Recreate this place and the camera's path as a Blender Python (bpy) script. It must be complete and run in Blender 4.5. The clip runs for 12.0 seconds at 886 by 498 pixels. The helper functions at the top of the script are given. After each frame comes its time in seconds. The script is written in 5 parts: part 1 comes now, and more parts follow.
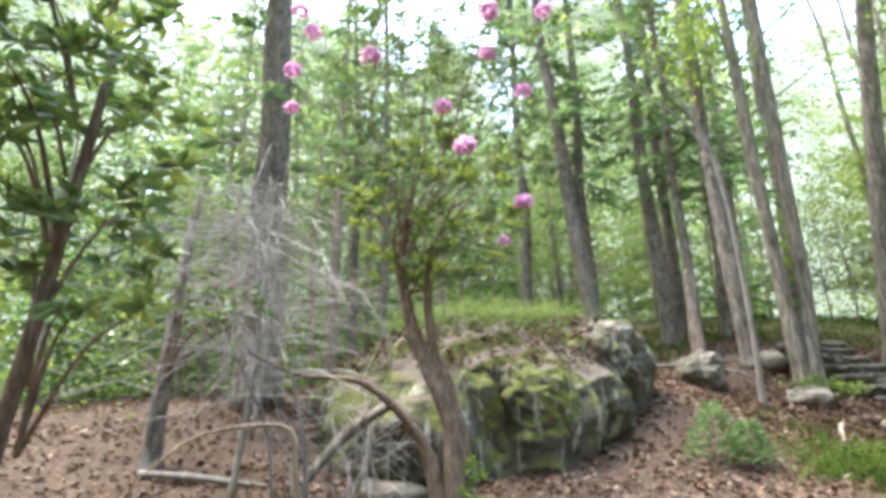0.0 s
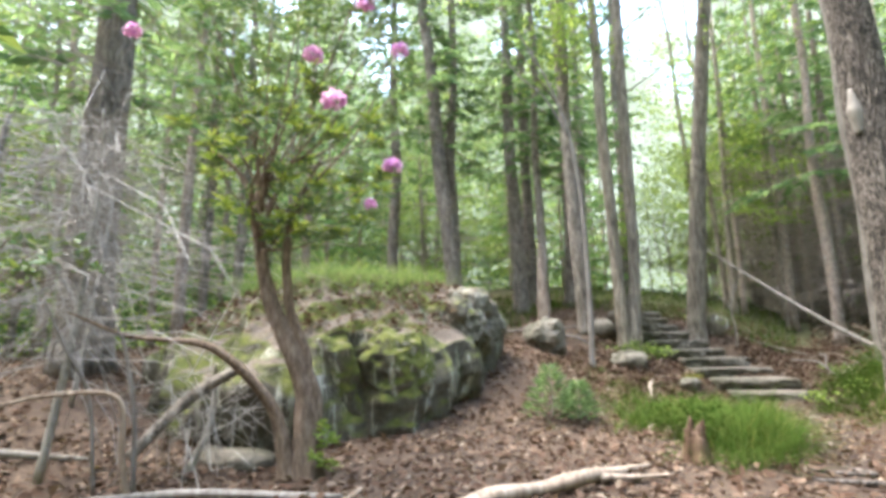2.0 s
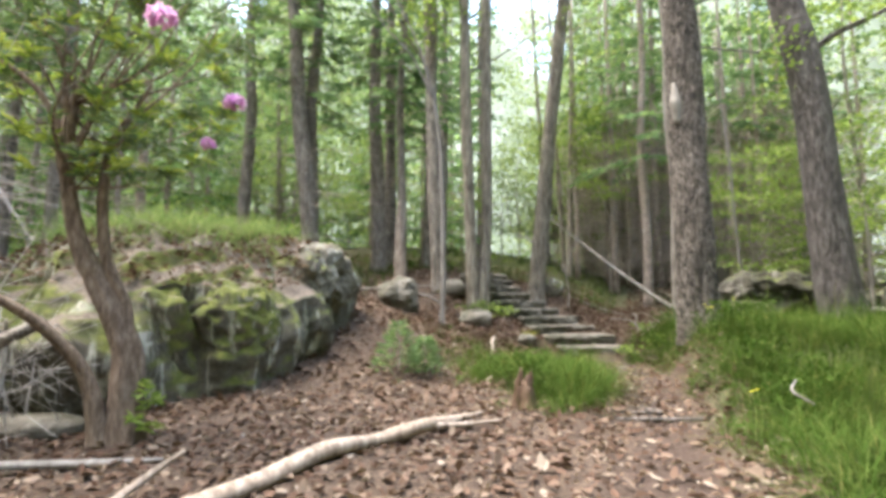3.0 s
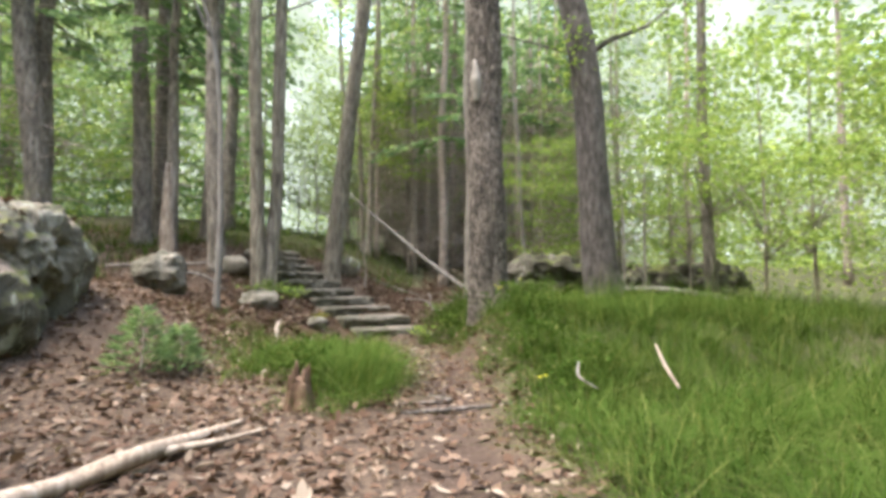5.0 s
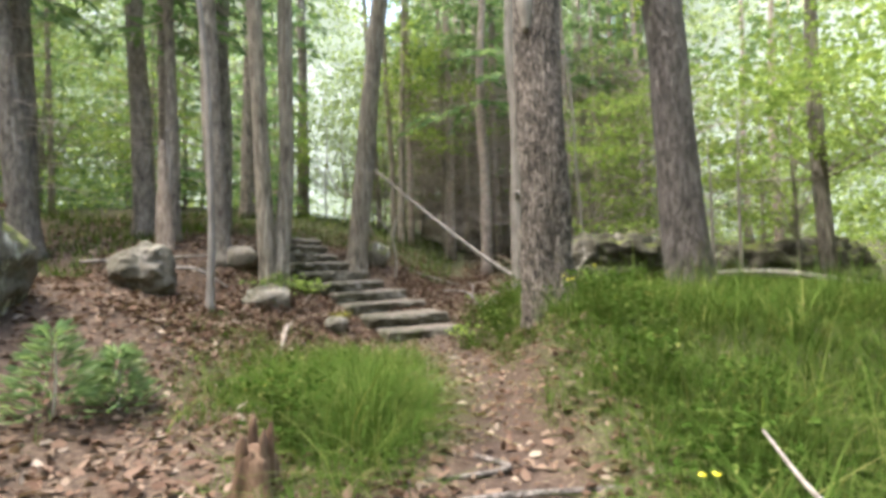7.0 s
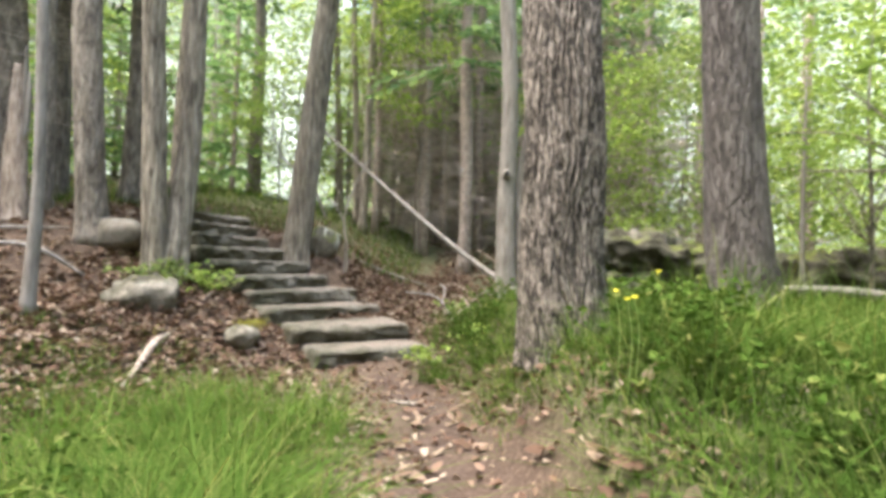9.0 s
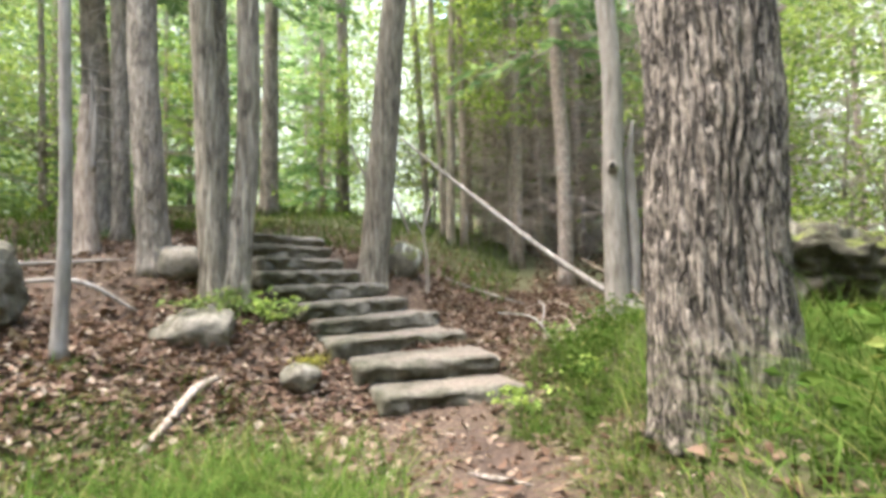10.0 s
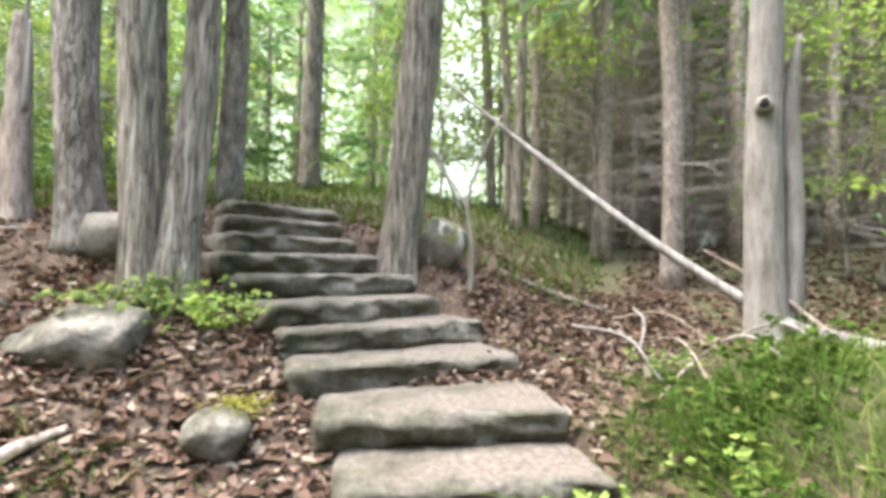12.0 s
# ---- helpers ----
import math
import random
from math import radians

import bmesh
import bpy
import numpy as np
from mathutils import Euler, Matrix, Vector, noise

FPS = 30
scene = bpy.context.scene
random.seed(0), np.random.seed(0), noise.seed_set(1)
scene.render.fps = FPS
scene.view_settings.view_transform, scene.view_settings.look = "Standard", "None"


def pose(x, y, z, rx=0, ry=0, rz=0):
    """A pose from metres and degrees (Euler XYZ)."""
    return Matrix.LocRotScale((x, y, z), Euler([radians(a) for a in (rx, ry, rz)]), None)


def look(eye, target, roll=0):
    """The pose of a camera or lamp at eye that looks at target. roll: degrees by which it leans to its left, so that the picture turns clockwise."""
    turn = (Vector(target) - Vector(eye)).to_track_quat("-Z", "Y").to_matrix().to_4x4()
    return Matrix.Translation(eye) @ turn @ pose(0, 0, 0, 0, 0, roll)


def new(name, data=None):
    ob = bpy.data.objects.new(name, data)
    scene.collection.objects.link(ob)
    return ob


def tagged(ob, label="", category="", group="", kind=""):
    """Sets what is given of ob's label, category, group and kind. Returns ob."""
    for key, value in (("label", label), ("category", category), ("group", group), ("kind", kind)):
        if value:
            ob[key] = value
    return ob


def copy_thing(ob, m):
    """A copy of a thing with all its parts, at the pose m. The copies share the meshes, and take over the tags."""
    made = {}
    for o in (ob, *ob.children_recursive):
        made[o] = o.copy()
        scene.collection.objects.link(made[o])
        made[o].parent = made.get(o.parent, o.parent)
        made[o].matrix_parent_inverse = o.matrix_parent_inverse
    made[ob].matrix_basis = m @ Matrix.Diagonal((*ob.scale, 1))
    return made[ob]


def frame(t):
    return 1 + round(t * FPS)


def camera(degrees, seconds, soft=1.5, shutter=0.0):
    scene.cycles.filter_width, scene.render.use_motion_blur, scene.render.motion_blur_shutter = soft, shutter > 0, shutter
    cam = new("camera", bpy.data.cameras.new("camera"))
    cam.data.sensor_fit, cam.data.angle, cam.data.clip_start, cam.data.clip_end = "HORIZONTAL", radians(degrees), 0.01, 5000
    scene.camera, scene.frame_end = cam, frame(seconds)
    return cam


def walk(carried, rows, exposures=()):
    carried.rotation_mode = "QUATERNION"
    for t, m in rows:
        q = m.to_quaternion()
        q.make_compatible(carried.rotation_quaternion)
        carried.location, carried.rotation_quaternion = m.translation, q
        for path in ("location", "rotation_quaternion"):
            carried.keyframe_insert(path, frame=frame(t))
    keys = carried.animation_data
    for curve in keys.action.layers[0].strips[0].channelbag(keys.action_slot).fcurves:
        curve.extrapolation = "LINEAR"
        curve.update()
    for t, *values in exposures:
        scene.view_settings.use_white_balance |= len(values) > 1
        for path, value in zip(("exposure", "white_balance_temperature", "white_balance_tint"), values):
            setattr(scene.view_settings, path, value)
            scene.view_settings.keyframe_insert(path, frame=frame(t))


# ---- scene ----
cam = camera(81.0, 12.0, soft=3.8)
PATH = [
    (0, (0.931, -11.77, 1.113), (-0.549, -10.524, 1.621), -0.9),
    (0.5, (0.949, -11.768, 1.108), (-0.53, -10.513, 1.596), -0.3),
    (1, (0.938, -11.781, 1.111), (-0.541, -10.522, 1.587), -0.2),
    (1.5, (0.91, -11.77, 1.113), (-0.423, -10.34, 1.537), -0.7),
    (2, (0.905, -11.69, 1.143), (-0.228, -10.082, 1.505), -0.5),
    (2.5, (0.95, -11.652, 1.104), (0.039, -9.898, 1.41), -1.9),
    (3, (0.961, -11.571, 1.111), (0.282, -9.702, 1.32), 0.2),
    (3.5, (0.949, -11.415, 1.081), (0.47, -9.479, 1.224), 0.6),
    (3.7, (0.94, -11.357, 1.081), (0.554, -9.399, 1.217), -0.1),
    (5.3, (1.035, -10.428, 1.13), (1.11, -8.435, 1.269), 0.4),
    (5.5, (1.084, -10.221, 1.133), (1.046, -8.23, 1.311), -0.4),
    (6, (1.027, -9.838, 1.146), (1.091, -7.843, 1.277), -1.8),
    (6.5, (1.063, -9.282, 1.229), (1.081, -7.288, 1.388), -3.3),
    (7, (1.008, -8.772, 1.195), (0.903, -6.776, 1.273), -1.3),
    (7.2, (1.036, -8.534, 1.218), (0.889, -6.54, 1.28), -0.3),
    (8.8, (1.089, -6.466, 1.149), (1.02, -4.468, 1.181), 1.8),
    (9, (1.089, -6.273, 1.198), (1.069, -4.274, 1.263), 1.6),
    (9.5, (1.097, -5.683, 1.215), (0.835, -3.702, 1.3), 1.3),
    (10, (1.171, -5.068, 1.261), (0.763, -3.113, 1.371), -1.1),
    (10.5, (1.293, -4.417, 1.278), (0.853, -2.469, 1.379), 2.0),
    (11, (1.257, -3.877, 1.27), (0.705, -1.956, 1.351), 0.2),
    (11.5, (1.164, -3.296, 1.301), (0.577, -1.385, 1.342), 0.7),
    (12, (0.983, -2.804, 1.281), (0.284, -0.931, 1.352), 1.0),
]
walk(cam, [(t, look(e, g, r)) for t, e, g, r in PATH], exposures=[(0, 3.78, 6000, 5), (1.5, 3.85, 5950, 6), (2.5, 3.75, 6130, 7), (5.5, 3.58, 6230, 8), (7.2, 3.65, 6300, 8), (9.5, 4.08, 6280, 8), (12, 4.42, 6000, 9)])

# ---- daylight: a bright hazy sky over the wood ----
world = bpy.data.worlds.new("sky")
scene.world = world
world.use_nodes = True
wn = world.node_tree
sky = wn.nodes.new("ShaderNodeTexSky")
sky.sky_type, sky.sun_disc = "NISHITA", False
sky.sun_elevation, sky.sun_rotation = radians(68), radians(-110)
sky.air_density, sky.dust_density, sky.ozone_density = 1.0, 4.0, 1.0
wn.nodes["Background"].inputs[1].default_value = 0.15
wn.links.new(sky.outputs[0], wn.nodes["Background"].inputs[0])
sun = new("sun", bpy.data.lights.new("sun", "SUN"))
sun.data.energy, sun.data.angle, sun.data.color = 0.45, radians(40), (1.0, 0.96, 0.9)
sun.matrix_world = look((-8, -3, 24), (0, 0, 0))


# ---- materials ----
def nodes_of(m):
    m.use_nodes = True
    return m.node_tree.nodes, m.node_tree.links


def ramp(nodes, links, source, stops):
    r = nodes.new("ShaderNodeValToRGB")
    el = r.color_ramp.elements
    while len(el) < len(stops):
        el.new(0.5)
    for e, (p, c) in zip(el, stops):
        e.position, e.color = p, (*c, 1)
    links.new(source, r.inputs[0])
    return r.outputs[0]


def noise_tex(nodes, links, coord, scale, detail=5.0, rough=0.6, stretch=(1, 1, 1)):
    mp = nodes.new("ShaderNodeMapping")
    mp.inputs["Scale"].default_value = stretch
    links.new(coord, mp.inputs[0])
    n = nodes.new("ShaderNodeTexNoise")
    n.inputs["Scale"].default_value, n.inputs["Detail"].default_value, n.inputs["Roughness"].default_value = scale, detail, rough
    links.new(mp.outputs[0], n.inputs[0])
    return n.outputs[0]


def mix_rgb(nodes, links, kind, fac, a, b):
    x = nodes.new("ShaderNodeMix")
    x.data_type, x.blend_type = "RGBA", kind
    for slot, v in ((0, fac), (6, a), (7, b)):
        if isinstance(v, (int, float)):
            x.inputs[slot].default_value = v
        elif isinstance(v, tuple):
            x.inputs[slot].default_value = (*v, 1)
        else:
            links.new(v, x.inputs[slot])
    return x.outputs[2]


def surface(name, stops, scale, rough=0.9, bump=0.4, depth=0.01, stretch=(1, 1, 1), patch=None, fine=40.0, fissure=None):
    """A rough natural surface: grain along stretch, broad stains, and a patch colour (colour, scale, low, high) such as lichen or moss."""
    m = bpy.data.materials.new(name)
    nodes, links = nodes_of(m)
    bsdf = nodes["Principled BSDF"]
    coord = nodes.new("ShaderNodeTexCoord").outputs["Object"]
    grain = noise_tex(nodes, links, coord, scale, 8, 0.65, stretch)
    broad = noise_tex(nodes, links, coord, scale * 0.13, 3)
    col = ramp(nodes, links, grain, stops)
    tone = ramp(nodes, links, broad, [(0.3, (0.62, 0.62, 0.6)), (0.7, (1.0, 1.0, 1.0))])
    col = mix_rgb(nodes, links, "MULTIPLY", 1.0, col, tone)
    if patch:
        pc, ps, lo, hi = patch
        mask = ramp(nodes, links, noise_tex(nodes, links, coord, ps, 6, 0.7), [(lo, (0, 0, 0)), (hi, (1, 1, 1))])
        col = mix_rgb(nodes, links, "MIX", mask, col, pc)
    crack = None
    if fissure:
        # dark furrows between long plates of bark: (scale, stretch along the trunk, width, darkness)
        fs, fz, fw, fk = fissure
        vein = noise_tex(nodes, links, coord, fs, 3, 0.55, (1, 1, fz))
        off = nodes.new("ShaderNodeMath")
        off.operation = "SUBTRACT"
        links.new(vein, off.inputs[0])
        off.inputs[1].default_value = 0.5
        size = nodes.new("ShaderNodeMath")
        size.operation = "ABSOLUTE"
        links.new(off.outputs[0], size.inputs[0])
        crack = ramp(nodes, links, size.outputs[0], [(0.0, (0.0, 0.0, 0.0)), (fw, (1.0, 1.0, 1.0))])
        col = mix_rgb(nodes, links, "MULTIPLY", fk, col, crack)
    info = nodes.new("ShaderNodeObjectInfo")
    vary = ramp(nodes, links, info.outputs["Random"], [(0, (0.8, 0.8, 0.82)), (1, (1.0, 0.98, 0.95))])
    col = mix_rgb(nodes, links, "MULTIPLY", 1.0, col, vary)
    links.new(col, bsdf.inputs["Base Color"])
    bsdf.inputs["Roughness"].default_value = rough
    bsdf.inputs["Specular IOR Level"].default_value = 0.25
    tiny = noise_tex(nodes, links, coord, fine, 4, 0.6, stretch)
    both = nodes.new("ShaderNodeMath")
    both.operation = "MULTIPLY_ADD"
    links.new(tiny, both.inputs[0])
    both.inputs[1].default_value = 0.4
    links.new(grain, both.inputs[2])
    bp = nodes.new("ShaderNodeBump")
    bp.inputs["Strength"].default_value, bp.inputs["Distance"].default_value = bump, depth
    height = both.outputs[0]
    if crack is not None:
        deep = nodes.new("ShaderNodeMath")
        deep.operation = "MULTIPLY_ADD"
        links.new(crack, deep.inputs[0])
        deep.inputs[1].default_value = 1.2
        links.new(height, deep.inputs[2])
        height = deep.outputs[0]
    links.new(height, bp.inputs["Height"])
    links.new(bp.outputs[0], bsdf.inputs["Normal"])
    return m


def foliage(name, stops, through_share=0.35, gloss=0.0):
    """Leaves: each one with its own tint, letting part of the light through."""
    m = bpy.data.materials.new(name)
    nodes, links = nodes_of(m)
    nodes.remove(nodes["Principled BSDF"])
    geo = nodes.new("ShaderNodeNewGeometry")
    col = ramp(nodes, links, geo.outputs["Random Per Island"], stops)
    dif, tra, mixer = nodes.new("ShaderNodeBsdfDiffuse"), nodes.new("ShaderNodeBsdfTranslucent"), nodes.new("ShaderNodeMixShader")
    links.new(col, dif.inputs[0])
    warm = mix_rgb(nodes, links, "MULTIPLY", 1.0, col, (1.0, 1.0, 0.72))
    links.new(warm, tra.inputs[0])
    mixer.inputs[0].default_value = through_share
    links.new(dif.outputs[0], mixer.inputs[1])
    links.new(tra.outputs[0], mixer.inputs[2])
    last = mixer.outputs[0]
    if gloss:
        shine, over = nodes.new("ShaderNodeBsdfGlossy"), nodes.new("ShaderNodeMixShader")
        shine.inputs["Roughness"].default_value = 0.35
        over.inputs[0].default_value = gloss
        links.new(last, over.inputs[1])
        links.new(shine.outputs[0], over.inputs[2])
        last = over.outputs[0]
    links.new(last, nodes["Material Output"].inputs[0])
    return m


def ground_material():
    """Leaf mould, trodden reddish earth where the attribute 'trod' says so, moss and needles on the rise where 'green' says so."""
    m = bpy.data.materials.new("forest_floor")
    nodes, links = nodes_of(m)
    bsdf = nodes["Principled BSDF"]
    coord = nodes.new("ShaderNodeTexCoord").outputs["Object"]
    fine = noise_tex(nodes, links, coord, 26, 8, 0.7)
    mid = noise_tex(nodes, links, coord, 3.0, 5)
    litter = ramp(nodes, links, fine, [(0.3, (0.024, 0.016, 0.011)), (0.5, (0.065, 0.045, 0.031)), (0.62, (0.120, 0.086, 0.060)), (0.75, (0.206, 0.162, 0.120))])
    earth = ramp(nodes, links, fine, [(0.3, (0.023, 0.015, 0.011)), (0.5, (0.052, 0.035, 0.025)), (0.7, (0.100, 0.071, 0.052))])
    moss = ramp(nodes, links, fine, [(0.3, (0.035, 0.035, 0.017)), (0.55, (0.072, 0.072, 0.034)), (0.8, (0.13, 0.115, 0.066))])
    at = []
    for key in ("trod", "green"):
        a = nodes.new("ShaderNodeAttribute")
        a.attribute_name = key
        s = nodes.new("ShaderNodeMath")
        s.operation, s.use_clamp = "MULTIPLY_ADD", True
        links.new(mid, s.inputs[0])
        s.inputs[1].default_value = 1.2
        shift = nodes.new("ShaderNodeMath")
        shift.operation = "MULTIPLY_ADD"
        links.new(a.outputs["Fac"], shift.inputs[0])
        shift.inputs[1].default_value, shift.inputs[2].default_value = 2.2, -1.5
        links.new(shift.outputs[0], s.inputs[2])
        at.append(s.outputs[0])
    col = mix_rgb(nodes, links, "MIX", at[0], litter, earth)
    col = mix_rgb(nodes, links, "MIX", at[1], col, moss)
    tone = ramp(nodes, links, mid, [(0.3, (0.7, 0.68, 0.66)), (0.7, (1, 1, 1))])
    links.new(mix_rgb(nodes, links, "MULTIPLY", 1.0, col, tone), bsdf.inputs["Base Color"])
    bsdf.inputs["Roughness"].default_value = 0.95
    bsdf.inputs["Specular IOR Level"].default_value = 0.15
    bp = nodes.new("ShaderNodeBump")
    bp.inputs["Strength"].default_value, bp.inputs["Distance"].default_value = 0.7, 0.025
    links.new(fine, bp.inputs["Height"])
    links.new(bp.outputs[0], bsdf.inputs["Normal"])
    return m


def rock_material(name, moss_low, moss_high, soil=0.0, streaks=1.0, tone=1.0, relief=0.8, cling=0.35):
    """Grey granite with pale lichen streaks running down, dark cracks, and moss that keeps to the shoulders."""
    m = bpy.data.materials.new(name)
    nodes, links = nodes_of(m)
    bsdf = nodes["Principled BSDF"]
    coord = nodes.new("ShaderNodeTexCoord").outputs["Object"]
    fine = noise_tex(nodes, links, coord, 22, 9, 0.7)
    col = ramp(nodes, links, fine, [(0.28, (0.12 * tone, 0.104 * tone, 0.078 * tone)), (0.5, (0.27 * tone, 0.236 * tone, 0.185 * tone)), (0.75, (0.42 * tone, 0.37 * tone, 0.3 * tone))])
    streak = noise_tex(nodes, links, coord, 2.6, 6, 0.65, (2.2, 2.2, 0.22))
    pale = ramp(nodes, links, streak, [(0.545, (0, 0, 0)), (0.61, (1, 1, 1))])
    pale = mix_rgb(nodes, links, "MULTIPLY", 1.0, pale, (streaks, streaks, streaks))
    col = mix_rgb(nodes, links, "MIX", pale, col, (0.46, 0.44, 0.38))
    stain = noise_tex(nodes, links, coord, 1.1, 5, 0.6, (1.6, 1.6, 0.6))
    col = mix_rgb(nodes, links, "MULTIPLY", 1.0, col, ramp(nodes, links, stain, [(0.36, (0.3, 0.32, 0.22)), (0.64, (1, 1, 1))]))
    geo = nodes.new("ShaderNodeNewGeometry")
    sep = nodes.new("ShaderNodeSeparateXYZ")
    links.new(geo.outputs["Normal"], sep.inputs[0])
    mn = noise_tex(nodes, links, coord, 1.25, 7, 0.65)
    add = nodes.new("ShaderNodeMath")
    add.operation = "MULTIPLY_ADD"
    links.new(sep.outputs[2], add.inputs[0])
    add.inputs[1].default_value = cling
    links.new(mn, add.inputs[2])
    mask = ramp(nodes, links, add.outputs[0], [(moss_low, (0, 0, 0)), (moss_high, (1, 1, 1))])
    moss = ramp(nodes, links, noise_tex(nodes, links, coord, 9, 8), [(0.3, (0.035, 0.042, 0.01)), (0.5, (0.08, 0.09, 0.018)), (0.7, (0.145, 0.15, 0.034))])
    col = mix_rgb(nodes, links, "MIX", mask, col, moss)
    if soil:
        flat = nodes.new("ShaderNodeMath")
        flat.operation = "MULTIPLY_ADD"
        links.new(noise_tex(nodes, links, coord, 2.2, 6, 0.7), flat.inputs[0])
        flat.inputs[1].default_value = 0.55
        links.new(sep.outputs[2], flat.inputs[2])
        part_of = nodes.new("ShaderNodeMath")
        part_of.operation = "DIVIDE"
        links.new(flat.outputs[0], part_of.inputs[0])
        part_of.inputs[1].default_value = 1.6
        brown = ramp(nodes, links, noise_tex(nodes, links, coord, 26, 8, 0.7), [(0.3, (0.055, 0.043, 0.032)), (0.5, (0.12, 0.095, 0.073)), (0.7, (0.21, 0.17, 0.132))])
        col = mix_rgb(nodes, links, "MIX", ramp(nodes, links, part_of.outputs[0], [(soil / 1.6, (0, 0, 0)), (soil / 1.6 + 0.08, (1, 1, 1))]), col, brown)
    links.new(col, bsdf.inputs["Base Color"])
    bsdf.inputs["Roughness"].default_value = 0.9
    bsdf.inputs["Specular IOR Level"].default_value = 0.25
    bp = nodes.new("ShaderNodeBump")
    bp.inputs["Strength"].default_value, bp.inputs["Distance"].default_value = relief, 0.03
    links.new(fine, bp.inputs["Height"])
    links.new(bp.outputs[0], bsdf.inputs["Normal"])
    return m


M_GROUND = ground_material()
M_ROCK = rock_material("mossy_granite", 0.57, 0.71, 0.93, 1.0, 0.45)
M_CRAG = rock_material("moss_hung_granite", 0.5, 0.63, 1.05, 1.0, 0.45)
M_BARE = rock_material("bare_granite", 0.72, 0.88, 1.1, 0.45, 0.55)
M_DARKROCK = rock_material("dark_granite", 0.72, 0.85, 0.0, 0.2, 0.34)
M_STONE = rock_material("step_granite", 0.95, 1.08, 1.28, 0.15, 0.52, 0.9)
M_STEP = rock_material("hewn_granite", 0.97, 1.1, 1.2, 0.12, 0.5, 1.0)
M_OAK = surface("oak_bark", [(0.36, (0.068, 0.057, 0.048)), (0.5, (0.204, 0.172, 0.142)), (0.65, (0.348, 0.299, 0.252))], 46, 0.95, 0.9, 0.016, (1, 1, 0.4), None, 40.0, (20, 0.22, 0.07, 0.8))
M_GREYBARK = surface("grey_bark", [(0.33, (0.101, 0.084, 0.065)), (0.5, (0.291, 0.251, 0.197)), (0.68, (0.486, 0.435, 0.352))], 20, 0.95, 0.95, 0.03, (1, 1, 0.13), ((0.38, 0.37, 0.3), 5, 0.64, 0.74), 40.0, (26, 0.07, 0.04, 0.4))
M_PINEBARK = surface("pine_bark", [(0.3, (0.102, 0.086, 0.072)), (0.5, (0.262, 0.226, 0.188)), (0.7, (0.447, 0.399, 0.338))], 12, 0.95, 0.9, 0.025, (1, 1, 0.3), None, 40.0, (15, 0.3, 0.05, 0.35))
M_DARKBARK = surface("dark_bark", [(0.3, (0.056, 0.047, 0.042)), (0.5, (0.144, 0.124, 0.11)), (0.7, (0.246, 0.219, 0.198))], 12, 0.95, 0.9, 0.025, (1, 1, 0.3), None, 40.0, (15, 0.3, 0.05, 0.35))
M_SPRUCEBARK = surface("spruce_bark", [(0.3, (0.156, 0.12, 0.098)), (0.5, (0.336, 0.27, 0.222)), (0.72, (0.516, 0.444, 0.384))], 18, 0.95, 0.6, 0.01, (1, 1, 0.6), ((0.36, 0.37, 0.33), 7, 0.58, 0.66))
M_PALEBARK = surface("pale_bark", [(0.3, (0.132, 0.114, 0.095)), (0.5, (0.243, 0.217, 0.188)), (0.7, (0.333, 0.307, 0.273))], 15, 0.9, 0.5, 0.008, (1, 1, 0.2))
M_RHODOBARK = surface("shrub_bark", [(0.3, (0.08, 0.055, 0.04)), (0.5, (0.2, 0.145, 0.105)), (0.7, (0.36, 0.28, 0.22))], 30, 0.95, 0.9, 0.015, (1, 1, 0.25))
M_DEADWOOD = surface("dead_wood", [(0.3, (0.13, 0.095, 0.07)), (0.5, (0.3, 0.235, 0.18)), (0.7, (0.47, 0.4, 0.33))], 22, 0.9, 0.5, 0.01, (1, 1, 0.2))
M_ROT = surface("rotten_wood", [(0.3, (0.032, 0.019, 0.011)), (0.5, (0.108, 0.065, 0.04)), (0.7, (0.216, 0.156, 0.108))], 18, 0.95, 0.9, 0.015, (1, 1, 0.15))
M_TWIG = surface("grey_twig", [(0.3, (0.24, 0.22, 0.19)), (0.6, (0.46, 0.43, 0.39))], 20, 0.9, 0.2, 0.003)
M_DEADTWIG = surface("dead_spruce_twig", [(0.3, (0.275, 0.22, 0.182)), (0.6, (0.495, 0.424, 0.363))], 20, 0.9, 0.2, 0.003)
# near-black colour for the shade inside a hole
M_HOLE_SHADE = surface("hole_shade", [(0.3, (0.012, 0.01, 0.009)), (0.7, (0.03, 0.026, 0.022))], 10, 1.0, 0.3)
M_LEAF = foliage("maple_leaf", [(0, (0.103, 0.145, 0.049)), (0.5, (0.17, 0.22, 0.075)), (1, (0.268, 0.31, 0.112))], 0.5)
M_LIME = foliage("young_leaf", [(0, (0.137, 0.2, 0.049)), (0.5, (0.21, 0.284, 0.072)), (1, (0.315, 0.378, 0.104))], 0.5)
M_NEEDLE = foliage("spruce_needles", [(0, (0.08, 0.13, 0.06)), (0.6, (0.14, 0.21, 0.09)), (1, (0.22, 0.29, 0.13))], 0.5)
M_BOUGH = foliage("young_needles", [(0, (0.1, 0.17, 0.07)), (0.6, (0.16, 0.25, 0.1)), (1, (0.24, 0.34, 0.14))], 0.5)
M_RHODO = foliage("rhododendron_leaf", [(0, (0.05, 0.1, 0.03)), (0.6, (0.11, 0.17, 0.045)), (1, (0.22, 0.27, 0.07))], 0.3, 0.07)
M_PETAL = foliage("pink_petal", [(0, (0.605, 0.264, 0.615)), (0.5, (0.713, 0.408, 0.721)), (1, (0.821, 0.6, 0.827))], 0.35)
